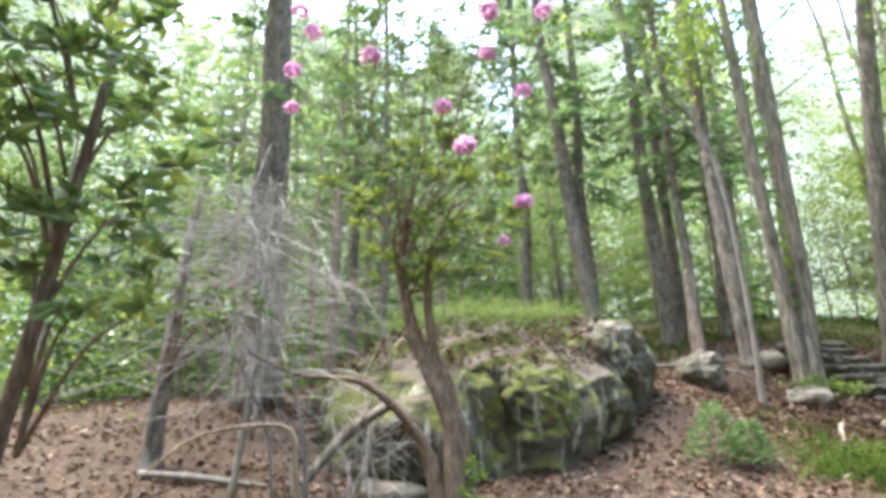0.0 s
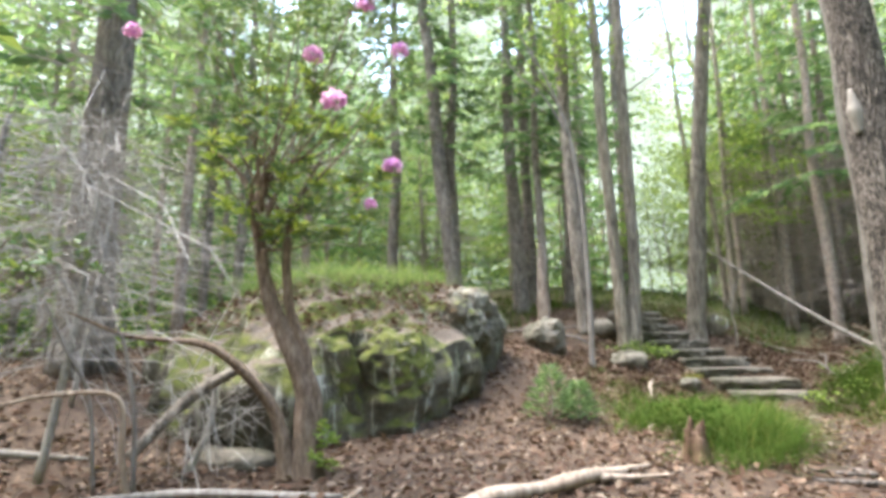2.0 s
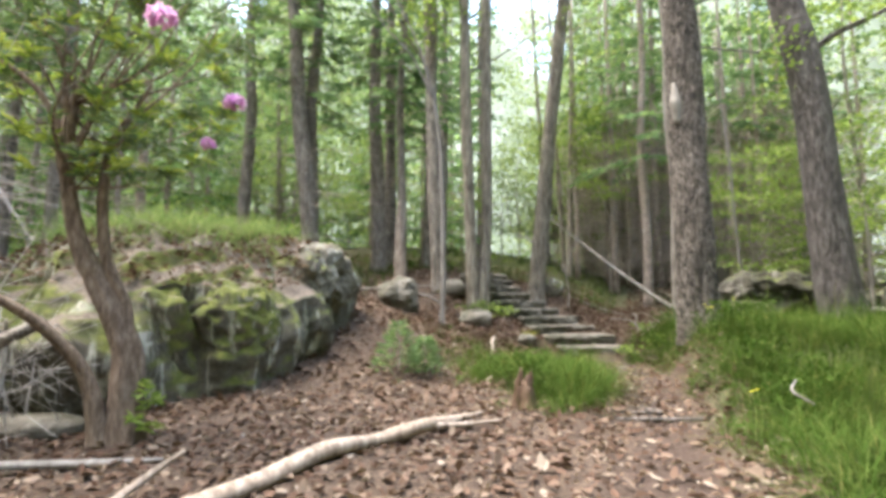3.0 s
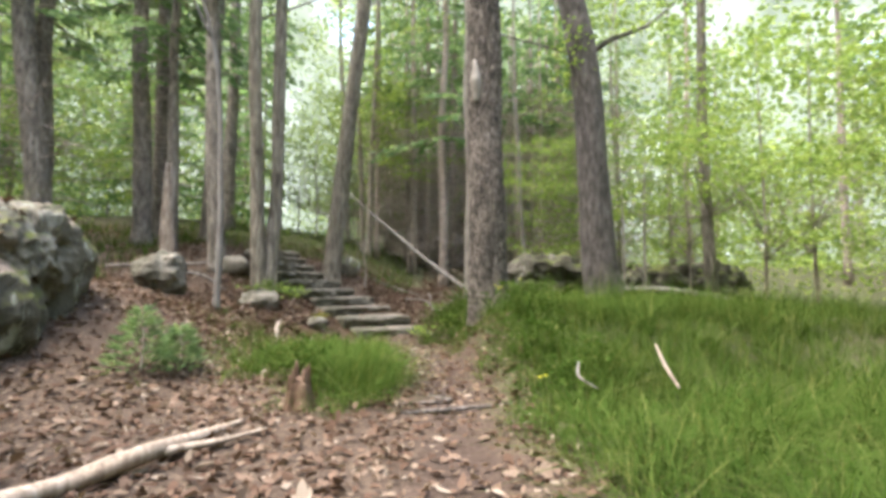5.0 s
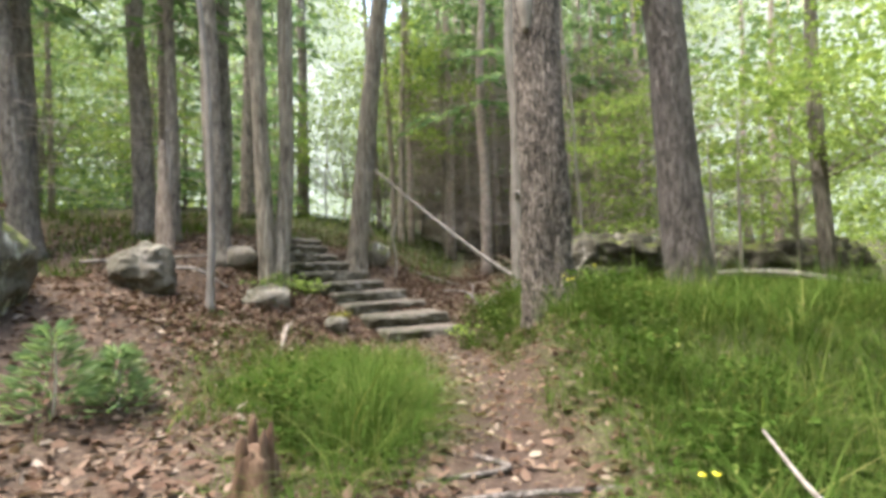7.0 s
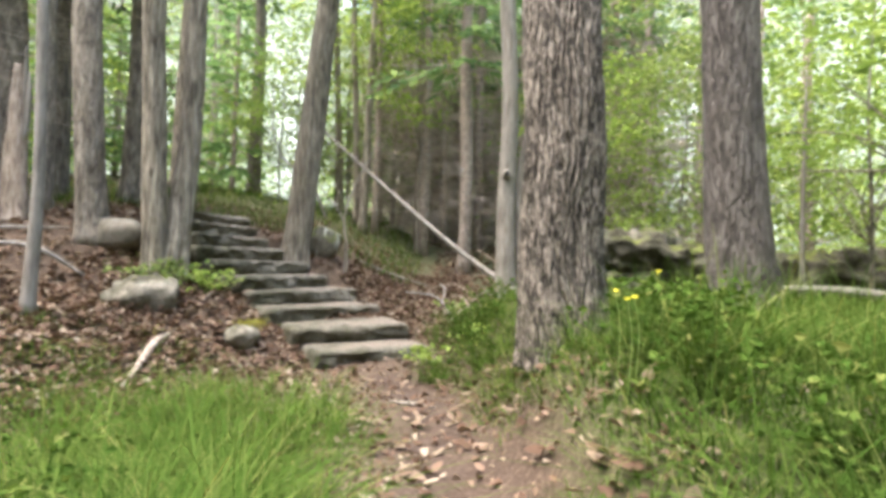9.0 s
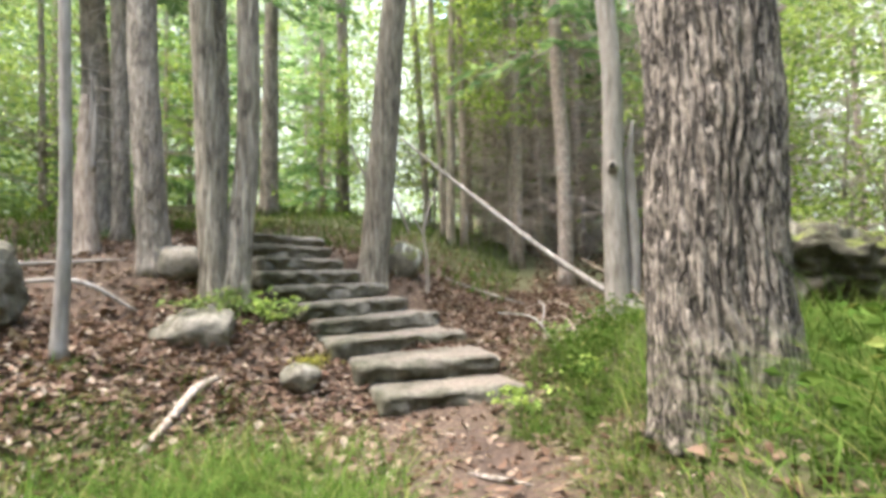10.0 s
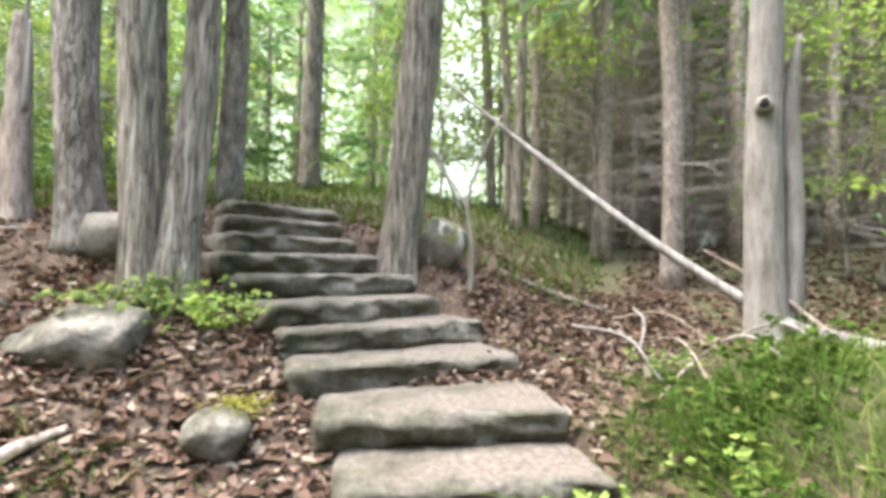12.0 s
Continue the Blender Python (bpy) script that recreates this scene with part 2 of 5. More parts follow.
M_GRASS = foliage("woodland_grass", [(0, (0.029, 0.054, 0.009)), (0.5, (0.048, 0.083, 0.015)), (0.86, (0.081, 0.112, 0.025)), (1, (0.169, 0.165, 0.055))], 0.35)
M_PALEGRASS = foliage("pale_grass", [(0, (0.08, 0.12, 0.042)), (0.6, (0.13, 0.178, 0.064)), (1, (0.23, 0.245, 0.11))], 0.45)
# far leaves: haze painted in by a paler, greyer green
M_HAZED_LEAF = foliage("hazed_leaf", [(0, (0.2, 0.25, 0.136)), (0.6, (0.27, 0.32, 0.187)), (1, (0.36, 0.4, 0.255))], 0.5)
M_SHOOT = foliage("fresh_shoot", [(0, (0.18, 0.243, 0.045)), (0.6, (0.27, 0.324, 0.063)), (1, (0.378, 0.405, 0.108))], 0.4)
M_YELLOW = foliage("yellow_petal", [(0, (0.7, 0.62, 0.05)), (1, (0.85, 0.78, 0.12))], 0.3)
M_LITTER = foliage("fallen_leaves", [(0, (0.052, 0.033, 0.022)), (0.35, (0.092, 0.057, 0.04)), (0.65, (0.134, 0.09, 0.065)), (0.9, (0.18, 0.134, 0.099)), (1, (0.254, 0.208, 0.163))], 0.15)


def haze_glow_material():
    """Far distance of the wood as self-glowing painted haze: soft grey-green fading into pale sky towards the treetops.
    """
    m = bpy.data.materials.new("glowing_haze")
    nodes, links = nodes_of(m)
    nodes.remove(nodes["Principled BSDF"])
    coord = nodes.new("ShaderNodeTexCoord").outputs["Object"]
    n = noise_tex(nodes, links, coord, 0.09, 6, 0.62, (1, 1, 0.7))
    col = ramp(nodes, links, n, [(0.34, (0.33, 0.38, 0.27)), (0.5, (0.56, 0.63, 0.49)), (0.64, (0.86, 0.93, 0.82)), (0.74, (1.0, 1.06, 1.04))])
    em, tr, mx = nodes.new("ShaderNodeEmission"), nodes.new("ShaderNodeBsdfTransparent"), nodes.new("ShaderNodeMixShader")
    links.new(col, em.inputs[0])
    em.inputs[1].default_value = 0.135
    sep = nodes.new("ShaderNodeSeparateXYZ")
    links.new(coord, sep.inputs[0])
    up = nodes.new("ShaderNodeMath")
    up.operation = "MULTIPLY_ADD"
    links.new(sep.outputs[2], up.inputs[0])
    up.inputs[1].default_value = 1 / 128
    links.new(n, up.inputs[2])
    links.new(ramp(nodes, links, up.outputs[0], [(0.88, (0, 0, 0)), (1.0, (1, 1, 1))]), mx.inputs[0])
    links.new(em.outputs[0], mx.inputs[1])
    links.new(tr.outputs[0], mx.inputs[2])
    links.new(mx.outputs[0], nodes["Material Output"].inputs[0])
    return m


M_HAZE_GLOW = haze_glow_material()


# ---- geometry helpers ----
def build_mesh(name, verts, faces, material, smooth=True):
    verts, faces = np.asarray(verts, float), np.asarray(faces, int)
    me = bpy.data.meshes.new(name)
    k = faces.shape[1]
    me.vertices.add(len(verts))
    me.vertices.foreach_set("co", verts.ravel())
    me.loops.add(faces.size)
    me.loops.foreach_set("vertex_index", faces.ravel())
    me.polygons.add(len(faces))
    me.polygons.foreach_set("loop_start", np.arange(0, faces.size, k))
    me.polygons.foreach_set("use_smooth", np.full(len(faces), smooth))
    me.update(calc_edges=True)
    me.materials.append(material)
    return me


def part(name, geo, material, parent=None, label="", smooth=True, kind=""):
    """One mesh object from (verts, faces), under a thing or a part of it."""
    ob = new(name, build_mesh(name, *geo, material, smooth))
    ob.parent = parent
    return tagged(ob, label, kind=kind)


def thing(name, x, y, z, label, category, group="", kind=""):
    ob = new(name)
    ob.empty_display_size = 0.2
    ob.location = (x, y, z)
    return tagged(ob, label, category, group, kind)


def joined(pieces):
    vs, fs, n = [], [], 0
    for v, f in pieces:
        vs.append(np.asarray(v, float))
        fs.append(np.asarray(f, int) + n)
        n += len(v)
    return np.concatenate(vs), np.concatenate(fs)


def curve_through(points, steps):
    """A smooth line through the points (Catmull-Rom)."""
    p = np.asarray(points, float)
    p = np.vstack([2 * p[0] - p[1], p, 2 * p[-1] - p[-2]])
    out = []
    for i in range(1, len(p) - 2):
        for s in np.linspace(0, 1, steps, endpoint=False):
            a, b, c, d = p[i - 1], p[i], p[i + 1], p[i + 2]
            out.append(0.5 * (2 * b + (c - a) * s + (2 * a - 5 * b + 4 * c - d) * s**2 + (3 * b - a - 3 * c + d) * s**3))
    out.append(p[-2])
    return np.array(out)


def tube(points, radii, sides=10, steps=6, rough=0.06, seed=0, flare=0.0, ridges=0, ridge=0.0):
    """A tapered, slightly knobbly stem through the points; flare widens the foot with root swellings; ridges cut the bark."""
    line = curve_through(points, steps)
    n = len(line)
    r = np.interp(np.linspace(0, 1, n), np.linspace(0, 1, len(radii)), radii)
    tang = np.gradient(line, axis=0)
    tang /= np.linalg.norm(tang, axis=1)[:, None]
    ref = np.array([1.0, 0.13, 0.07]) if abs(tang[0][0]) < 0.8 else np.array([0.1, 1.0, 0.05])
    side = np.cross(tang, ref)
    side /= np.linalg.norm(side, axis=1)[:, None]
    up = np.cross(side, tang)
    ang = np.linspace(0, 2 * np.pi, sides, endpoint=False)
    along = np.concatenate([[0], np.cumsum(np.linalg.norm(np.diff(line, axis=0), axis=1))])
    ph = np.random.default_rng(seed).uniform(0, 6.28, 8)
    wob = 1 + rough * (np.sin(2 * ang[None] + ph[0] + along[:, None] * 1.3) + 0.6 * np.sin(3 * ang[None] + ph[1] - along[:, None] * 2.1) + 0.5 * np.sin(5 * ang[None] + ph[2] + along[:, None] * 3.7))
    if flare:
        foot = np.exp(-along / (r[0] * 1.3))[:, None]
        wob = wob + flare * foot * (0.75 + 0.55 * np.sin(5 * ang[None] + ph[3]) + 0.3 * np.sin(8 * ang[None] + ph[4]))
    rad = r[:, None] * wob
    if ridges:
        warp = 1.1 * np.sin(along[:, None] * 5.3 + ph[5] + 2 * np.sin(ang[None] * 3 + ph[6])) + 0.8 * np.sin(along[:, None] * 11.7 + 4 * np.sin(ang[None] * 5 + ph[7]))
        saw = np.abs(np.sin(ridges * ang[None] / 2 + warp))
        rad = rad + ridge * (saw**0.6 - 0.7) * (1 + 0.25 * np.sin(along[:, None] * 17 + 9 * ang[None]))
    v = line[:, None] + rad[..., None] * (np.cos(ang)[None, :, None] * side[:, None] + np.sin(ang)[None, :, None] * up[:, None])
    i, j = np.meshgrid(np.arange(n - 1), np.arange(sides), indexing="ij")
    a, b = i * sides + j, i * sides + (j + 1) % sides
    f = np.stack([a, b, b + sides, a + sides], -1).reshape(-1, 4)
    verts = np.concatenate([v.reshape(-1, 3), line[:1], line[-1:]])
    j = np.arange(sides)
    k0, k1 = n * sides, n * sides + 1
    low = np.stack([(j + 1) % sides, j, np.full(sides, k0), np.full(sides, k0)], -1)
    high = np.stack([(n - 1) * sides + j, (n - 1) * sides + (j + 1) % sides, np.full(sides, k1), np.full(sides, k1)], -1)
    # caps as slim fans of quads whose last corner is a point beside the centre
    verts = np.concatenate([verts, line[:1] - tang[:1] * 1e-4, line[-1:] + tang[-1:] * 1e-4])
    low[:, 3], high[:, 3] = k0 + 2, k1 + 2
    return verts, np.concatenate([f, low[::2], high[::2]]) if sides < 6 else np.concatenate([f, low, high])


def sticks(a, b, ra, rb):
    """Many thin straight twigs, three-sided."""
    a, b = np.asarray(a, float), np.asarray(b, float)
    d = b - a
    d /= np.linalg.norm(d, axis=1)[:, None] + 1e-9
    s = np.cross(d, np.where(np.abs(d[:, 2:3]) > 0.9, [[1.0, 0, 0]], [[0, 0, 1.0]]))
    s /= np.linalg.norm(s, axis=1)[:, None] + 1e-9
    u = np.cross(s, d)
    vs = []
    for end, rr in ((a, ra), (b, rb)):
        for q in (0, 2.094, 4.189):
            vs.append(end + np.reshape(rr, (-1, 1)) * (np.cos(q) * s + np.sin(q) * u))
    v = np.stack(vs, 1).reshape(-1, 3)
    k = np.arange(len(a))[:, None] * 6
    f = np.concatenate([k + [0, 1, 4, 3], k + [1, 2, 5, 4], k + [2, 0, 3, 5]])
    return v, f


def leaves(at, along, length, width, rng, fold=0.25):
    """Pointed leaves, folded along the midrib: at (n,3), pointing along (n,3)."""
    n = len(at)
    along = along / (np.linalg.norm(along, axis=1)[:, None] + 1e-9)
    rnd = rng.normal(size=(n, 3))
    side = np.cross(along, rnd)
    side /= np.linalg.norm(side, axis=1)[:, None] + 1e-9
    up = np.cross(side, along)
    L, W = np.reshape(length, (-1, 1)) * np.ones((n, 1)), np.reshape(width, (-1, 1)) * np.ones((n, 1))
    base, tip = at, at + along * L
    l = at + along * L * 0.45 + side * W / 2 + up * W * fold
    r = at + along * L * 0.45 - side * W / 2 + up * W * fold
    v = np.stack([base, l, tip, r], 1).reshape(-1, 3)
    k = np.arange(n)[:, None] * 4
    return v, np.concatenate([k + [0, 2, 1], k + [0, 3, 2]])


# ---- the lie of the land ----
# stone steps: front top edge, left end and right end
STEPS = [
    ((-0.33, -0.72, 0.25), (0.88, -0.08, 0.25)),
    ((-0.66, -0.35, 0.45), (0.63, 0.38, 0.46)),
    ((-1.04, -0.02, 0.63), (0.15, 1.2, 0.62)),
    ((-1.33, 0.27, 0.81), (-0.28, 1.74, 0.82)),
    ((-1.52, 0.33, 0.99), (-0.76, 1.92, 1.01)),
    ((-1.95, 0.5, 1.2), (-1.15, 2.06, 1.2)),
    ((-2.14, 0.54, 1.38), (-1.53, 2.06, 1.4)),
    ((-2.4, 0.85, 1.57), (-1.8, 2.0, 1.56)),
    ((-2.65, 1.08, 1.76), (-1.98, 2.1, 1.74)),
    ((-2.9, 1.33, 1.94), (-2.2, 2.28, 1.9)),
]



def ease(t):
    t = np.clip(t, 0, 1)
    return t * t * (3 - 2 * t)


def path_x(y):
    return 1.1 + 0.12 * ease((y + 9.5) / 3) - 0.4 * ease((y + 3.6) / 2.4) - 0.4 * ease((y + 1.5) / 1.1)


def ground_z(x, y):
    x, y = np.asarray(x, float), np.asarray(y, float)
    z = -0.18 + 0.2 * ease((y + 12.5) / 5)
    up = np.maximum(0.0, y + 0.75)
    z = z + 0.19 * np.minimum(up, 9) + 0.05 * np.clip(up - 9, 0, 40)
    z = z + 0.25 * np.minimum(up, 3.2) * ease((0.9 - x) / 2.6)
    a = ease((y + 8.3) / 5.5) * (1 - 0.6 * ease(y / 3.0))
    z = z + a * 1.15 * ease((-0.75 - x) / 3.6)
    z = z + 0.9 * ease((-3.2 - x) / 6) * (1 - a)
    z = z + 0.66 * ease((x - 1.33) / 0.65) * ease((y + 6.6) / 3) * (1 - ease((y + 0.5) / 3.5))
    z = z + 0.035 * np.sin(1.7 * x + 0.8 * y) * np.sin(1.1 * y - 0.6 * x + 1) + 0.015 * np.sin(4.1 * x + 1.3) * np.sin(3.7 * y)
    z = z + 0.2 * np.exp(-(((x + 1.7) / 1.0) ** 2 + ((y + 0.4) / 1.0) ** 2))
    for l, r in STEPS:
        # the ground lies below each step
        ux, uy = r[0] - l[0], r[1] - l[1]
        n = math.hypot(ux, uy)
        ux, uy = ux / n, uy / n
        s, q = (x - l[0]) * ux + (y - l[1]) * uy, -(x - l[0]) * uy + (y - l[1]) * ux
        z = np.where((s > -0.05) & (s < n + 0.05) & (q > 0.02) & (q < 0.7), np.minimum(z, l[2] + (r[2] - l[2]) * s / n - 0.09), z)
        z = np.where((s > -0.05) & (s < n + 0.05) & (q > -0.5) & (q <= 0.02), np.minimum(z, l[2] - 0.17), z)
    return z - 0.05 * np.exp(-((x - path_x(y)) / 0.45) ** 2) * (1 - ease((y + 1.2) / 0.6))


def axis_steps(lo, hi, step, far):
    mid = np.arange(lo, hi + step, step)
    grow = step * 1.22 ** np.arange(1, 60)
    out = np.cumsum(grow)
    out = out[out < far]
    return np.concatenate([(lo - out)[::-1], mid, hi + step + out])


def make_ground():
    xs, ys = axis_steps(-9, 7, 0.11, 400), axis_steps(-14, 9, 0.11, 400)
    X, Y = np.meshgrid(xs, ys)
    Z = ground_z(X, Y)
    near = (np.abs(X) < 10) & (np.abs(Y + 3) < 13)
    Z = Z + near * 0.012 * (np.sin(17 * X + 5 * np.sin(9 * Y)) * np.sin(19 * Y + 4 * np.sin(7 * X)))
    v = np.stack([X, Y, Z], -1).reshape(-1, 3)
    ny, nx = X.shape
    i, j = np.meshgrid(np.arange(ny - 1), np.arange(nx - 1), indexing="ij")
    a = i * nx + j
    f = np.stack([a, a + 1, a + nx + 1, a + nx], -1).reshape(-1, 4)
    ob = part("ground", (v, f), M_GROUND)
    x, y = v[:, 0], v[:, 1]
    w = 0.42 + 0.1 * np.sin(y * 1.3)
    trod = np.exp(-(((x - path_x(y)) / w) ** 2)) * (1 - ease((y + 0.9) / 0.5)) * ease((y + 13) / 2)
    green = (0.5 - 0.3 * ease(x - 0.6)) * ease((y - 1.0) / 3) * ease((x + 1.6) / 1.5) + 0.8 * ease((y - 3.5) / 2) * (1 - 0.65 * ease(x - 0.2)) + 0.8 * ease((x - 1.3) / 0.6) * ease((y + 8) / 2)
    for key, val in (("trod", trod), ("green", np.clip(green, 0, 1))):
        at = ob.data.attributes.new(key, "FLOAT", "POINT")
        at.data.foreach_set("value", val.astype(np.float32))
    return tagged(ob, "brown leaf-strewn forest floor with a trodden earth path", "ground", kind="structure")


make_ground()


# ---- rocks ----
def rough_stone(seed, sx, sy, sz, n=20, chop=0.35, rough=0.12, power=3.0, flute=0.0):
    """A weathered block: a rounded box with broken faces."""
    rng = np.random.default_rng(seed)
    bm = bmesh.new()
    bmesh.ops.create_cube(bm, size=2)
    bmesh.ops.subdivide_edges(bm, edges=bm.edges[:], cuts=n, use_grid_fill=True)
    off = Vector(rng.uniform(-50, 50, 3))
    planes = [(Vector(rng.normal(size=3)).normalized(), rng.uniform(0.75, 1.0)) for _ in range(9)]
    for v in bm.verts:
        c = v.co
        s = (abs(c.x) ** power + abs(c.y) ** power + abs(c.z) ** power) ** (1 / power)
        p = c / s
        for nrm, d in planes:
            over = p.dot(nrm) - d
            if over > 0:
                p = p - nrm * over * chop * 2
        q = Vector((p.x * sx, p.y * sy, p.z * sz))
        k = noise.fractal(q * 3.0 + off, 0.9, 2.1, 5) * rough * min(sx, sy, sz)
        if flute:
            k += flute * (0.22 - abs(noise.noise(Vector((q.x * 2.6, q.y * 2.6, q.z * 0.9)) + off))) + 0.45 * flute * (0.2 - abs(noise.noise(q * 6.5 + off)))
        v.co = q + p.normalized() * k
    vs = np.array([v.co[:] for v in bm.verts])
    fs = np.array([[v.index for v in f.verts] for f in bm.faces])
    bm.free()
    return vs, fs


def stone_at(name, seed, x, y, z, size, turn, label, category, material=None, tilt=0.0, n=16, group="", **kw):
    ob = part(name, rough_stone(seed, *[s / 2 for s in size], n=n, **kw), material or M_STONE)
    ob.matrix_world = pose(x, y, z, tilt, 0, turn)
    return tagged(ob, label, category, group)


# great mossy outcrop: plan outline by angle from its middle
OUT_C = (-5.2, -5.9)
TOP_Z = 2.2
OUT_PLAN = [(-2.98, -6.1), (-3.12, -5.2), (-3.2, -4.4), (-3.6, -3.6), (-4.8, -3.0), (-6.3, -3.1), (-7.7, -4.3), (-7.8, -6.2), (-7.0, -7.6), (-5.7, -8.35), (-4.75, -8.4), (-3.95, -7.98), (-3.45, -7.4), (-2.98, -6.85)]


def plan_radius(th):
    pts = sorted((math.atan2(y - OUT_C[1], x - OUT_C[0]), math.hypot(x - OUT_C[0], y - OUT_C[1])) for x, y in OUT_PLAN)
    an = np.array([p[0] for p in pts])
    ra = np.array([p[1] for p in pts])
    an, ra = np.concatenate([an - 2 * np.pi, an, an + 2 * np.pi]), np.tile(ra, 3)
    return sum(np.interp(np.asarray(th) + d, an, ra) for d in np.linspace(-0.09, 0.09, 7)) / 7


def brow(cy):
    """How high the steep face stands: low in front, high at the far corner."""
    return 1.3 + 0.62 * ease((cy + 6.2) / 1.5)


def top_of_outcrop(x, y):
    dx, dy = np.asarray(x, float) - OUT_C[0], np.asarray(y, float) - OUT_C[1]
    th, d = np.arctan2(dy, dx), np.hypot(dx, dy)
    R = plan_radius(th)
    s = np.clip(d / (R * 0.93), 0, 1)
    zf = brow(OUT_C[1] + np.sin(th) * R)
    return zf + (TOP_Z - zf) * (1 - s**2.2)


def outcrop():
    seg = 320
    th = np.linspace(-np.pi, np.pi, seg, endpoint=False)
    R = plan_radius(th)
    rings = [(u, 1.0) for u in np.linspace(0, 1, 60)]
    top = np.linspace(1, 0.0, 44)[1:]
    v = []
    for t, r0 in zip(th, R):
        cx, cy = OUT_C[0] + math.cos(t) * r0, OUT_C[1] + math.sin(t) * r0
        g = float(ground_z(cx, cy)) - 0.15
        rim = max(float(brow(cy)), g + 0.2)
        lobe = 0.1 * math.sin(5.0 * t + 1.0) + 0.05 * math.sin(11 * t)
        for u, _ in rings:
            r = r0 * (1.0 + 0.05 * math.sin(3.1 * u) - 0.12 * max(0, u - 0.55) ** 1.5 / 0.3) + lobe * math.sin(3.1 * u)
            v.append((OUT_C[0] + math.cos(t) * r, OUT_C[1] + math.sin(t) * r, g + (rim - g) * u))
        rr = r0 * (1.0 - 0.12 * 0.45**1.5 / 0.3)
        for s in top:
            v.append((OUT_C[0] + math.cos(t) * rr * s, OUT_C[1] + math.sin(t) * rr * s, rim + (TOP_Z - rim) * (1 - s**2.2)))
    v = np.array(v)
    n = len(rings) + len(top)
    for k in range(len(v)):
        q = Vector(v[k])
        m = (k % n) / n
        d = noise.fractal(q * 0.9, 0.8, 2.0, 3) * 0.14 + (0.1 - abs(noise.noise(Vector((q.x * 1.5, q.y * 1.5, q.z * 0.5)) + Vector((7, 3, 1))))) * 0.42
        ledge = math.sin(q.z * 5.0 + 2.5 * noise.noise(q * 0.8)) * 0.05
        fine = noise.fractal(q * 5, 0.9, 2.2, 4) * 0.045
        out = Vector((q.x - OUT_C[0], q.y - OUT_C[1], 0))
        if m < 0.58:
            v[k] += np.array((out.normalized() * (d + ledge + fine))[:])
        else:
            v[k][2] += 0.6 * d + fine
            v[k] += np.array((out.normalized() * (d * max(0, 1 - (m - 0.58) * 8)))[:])
    i, j = np.meshgrid(np.arange(seg), np.arange(n - 1), indexing="ij")
    a, b = i * n + j, ((i + 1) % seg) * n + j
    f = np.stack([a, b, b + 1, a + 1], -1).reshape(-1, 4)
    return v, f


crag = thing("rock_outcrop", *OUT_C, 0, "large grey granite outcrop with green moss and pale lichen streaks", "rock")
body = outcrop()
part("body", (body[0] - [*OUT_C, 0], body[1]), M_ROCK, crag)


def crag_block(name, seed, x, y, z, size, turn, label, material=M_CRAG, **kw):
    vs, fs = rough_stone(seed, *[s / 2 for s in size], n=44, flute=0.15, **kw)
    ob = part(name, (vs, fs), material, crag, label)
    ob.matrix_local = pose(x - OUT_C[0], y - OUT_C[1], z, 6, -5, turn)


crag_block("corner_block", 21, -3.62, -4.72, 1.42, (1.0, 1.5, 1.15), 8, "cracked bare grey corner of the rock", M_BARE, rough=0.2, power=5)
crag_block("mossy_bulge", 22, -3.42, -6.6, 0.72, (0.95, 1.15, 1.25), 38, "bulging rock shoulder hung with dark moss", rough=0.16, power=3.0)
crag_block("face_block", 25, -4.15, -7.35, 0.58, (1.5, 0.9, 1.35), 40, "upright rock face with pale lichen streaks", rough=0.16, power=5)


G = lambda x, y: float(ground_z(x, y))
stone_at("boulder", 3, -3.6, -1.75, G(-3.6, -1.75) + 0.24, (0.8, 0.75, 0.85), 25, "rounded grey boulder half sunk in leaves on the bank", "rock", M_STONE, 8, 26, rough=0.26, power=2.6, flute=0.12)
stone_at("flat_stone", 5, -2.35, -0.5, G(-2.35, -0.5) + 0.0, (0.74, 0.56, 0.36), 30, "flat pale stone in the bank beside the steps", "rock", tilt=18, power=7, rough=0.3, n=24, flute=0.1)
stone_at("flat_stone", 6, -3.15, 0.35, G(-3.15, 0.35) + 0.1, (0.85, 0.6, 0.5), 10, "grey stone on the bank behind the double tree", "rock", tilt=10)
stone_at("small_stone", 7, -1.14, -0.56, G(-1.14, -0.56) + 0.1, (0.36, 0.3, 0.28), 40, "small pale stone with a tuft of moss", "stone", tilt=12, rough=0.25, flute=0.05)
stone_at("leaning_stone", 8, -1.06, 2.55, G(-1.06, 2.55) + 0.2, (0.62, 0.45, 0.62), 20, "mossy grey stone at the foot of the leaning tree", "rock", M_ROCK, tilt=15)
stone_at("hollow_boulder", 9, 4.3, 2.4, G(4.3, 2.4) + 0.62, (2.6, 1.7, 1.1), 10, "dark mossy boulder with a shadowed hollow beneath", "rock", M_DARKROCK, flute=0.25, n=30, rough=0.3, power=3)
stone_at("hollow_boulder", 10, 7.4, 2.0, G(7.4, 2.0) + 0.35, (2.8, 1.8, 1.2), -20, "low dark boulder under the trees", "rock", M_DARKROCK, flute=0.25, n=30, rough=0.3)
stone_at("hollow_boulder", 13, 3.5, 1.9, G(3.5, 1.9) + 0.2, (0.9, 0.8, 0.7), 40, "dark stone propping the larger boulder", "rock", M_DARKROCK, flute=0.25, n=30, rough=0.3)
stone_at("hollow_boulder", 14, 5.6, 1.7, G(5.6, 1.7) + 0.25, (1.0, 0.9, 0.9), 10, "dark stone propping the larger boulder", "rock", M_DARKROCK, flute=0.25, n=30, rough=0.3)
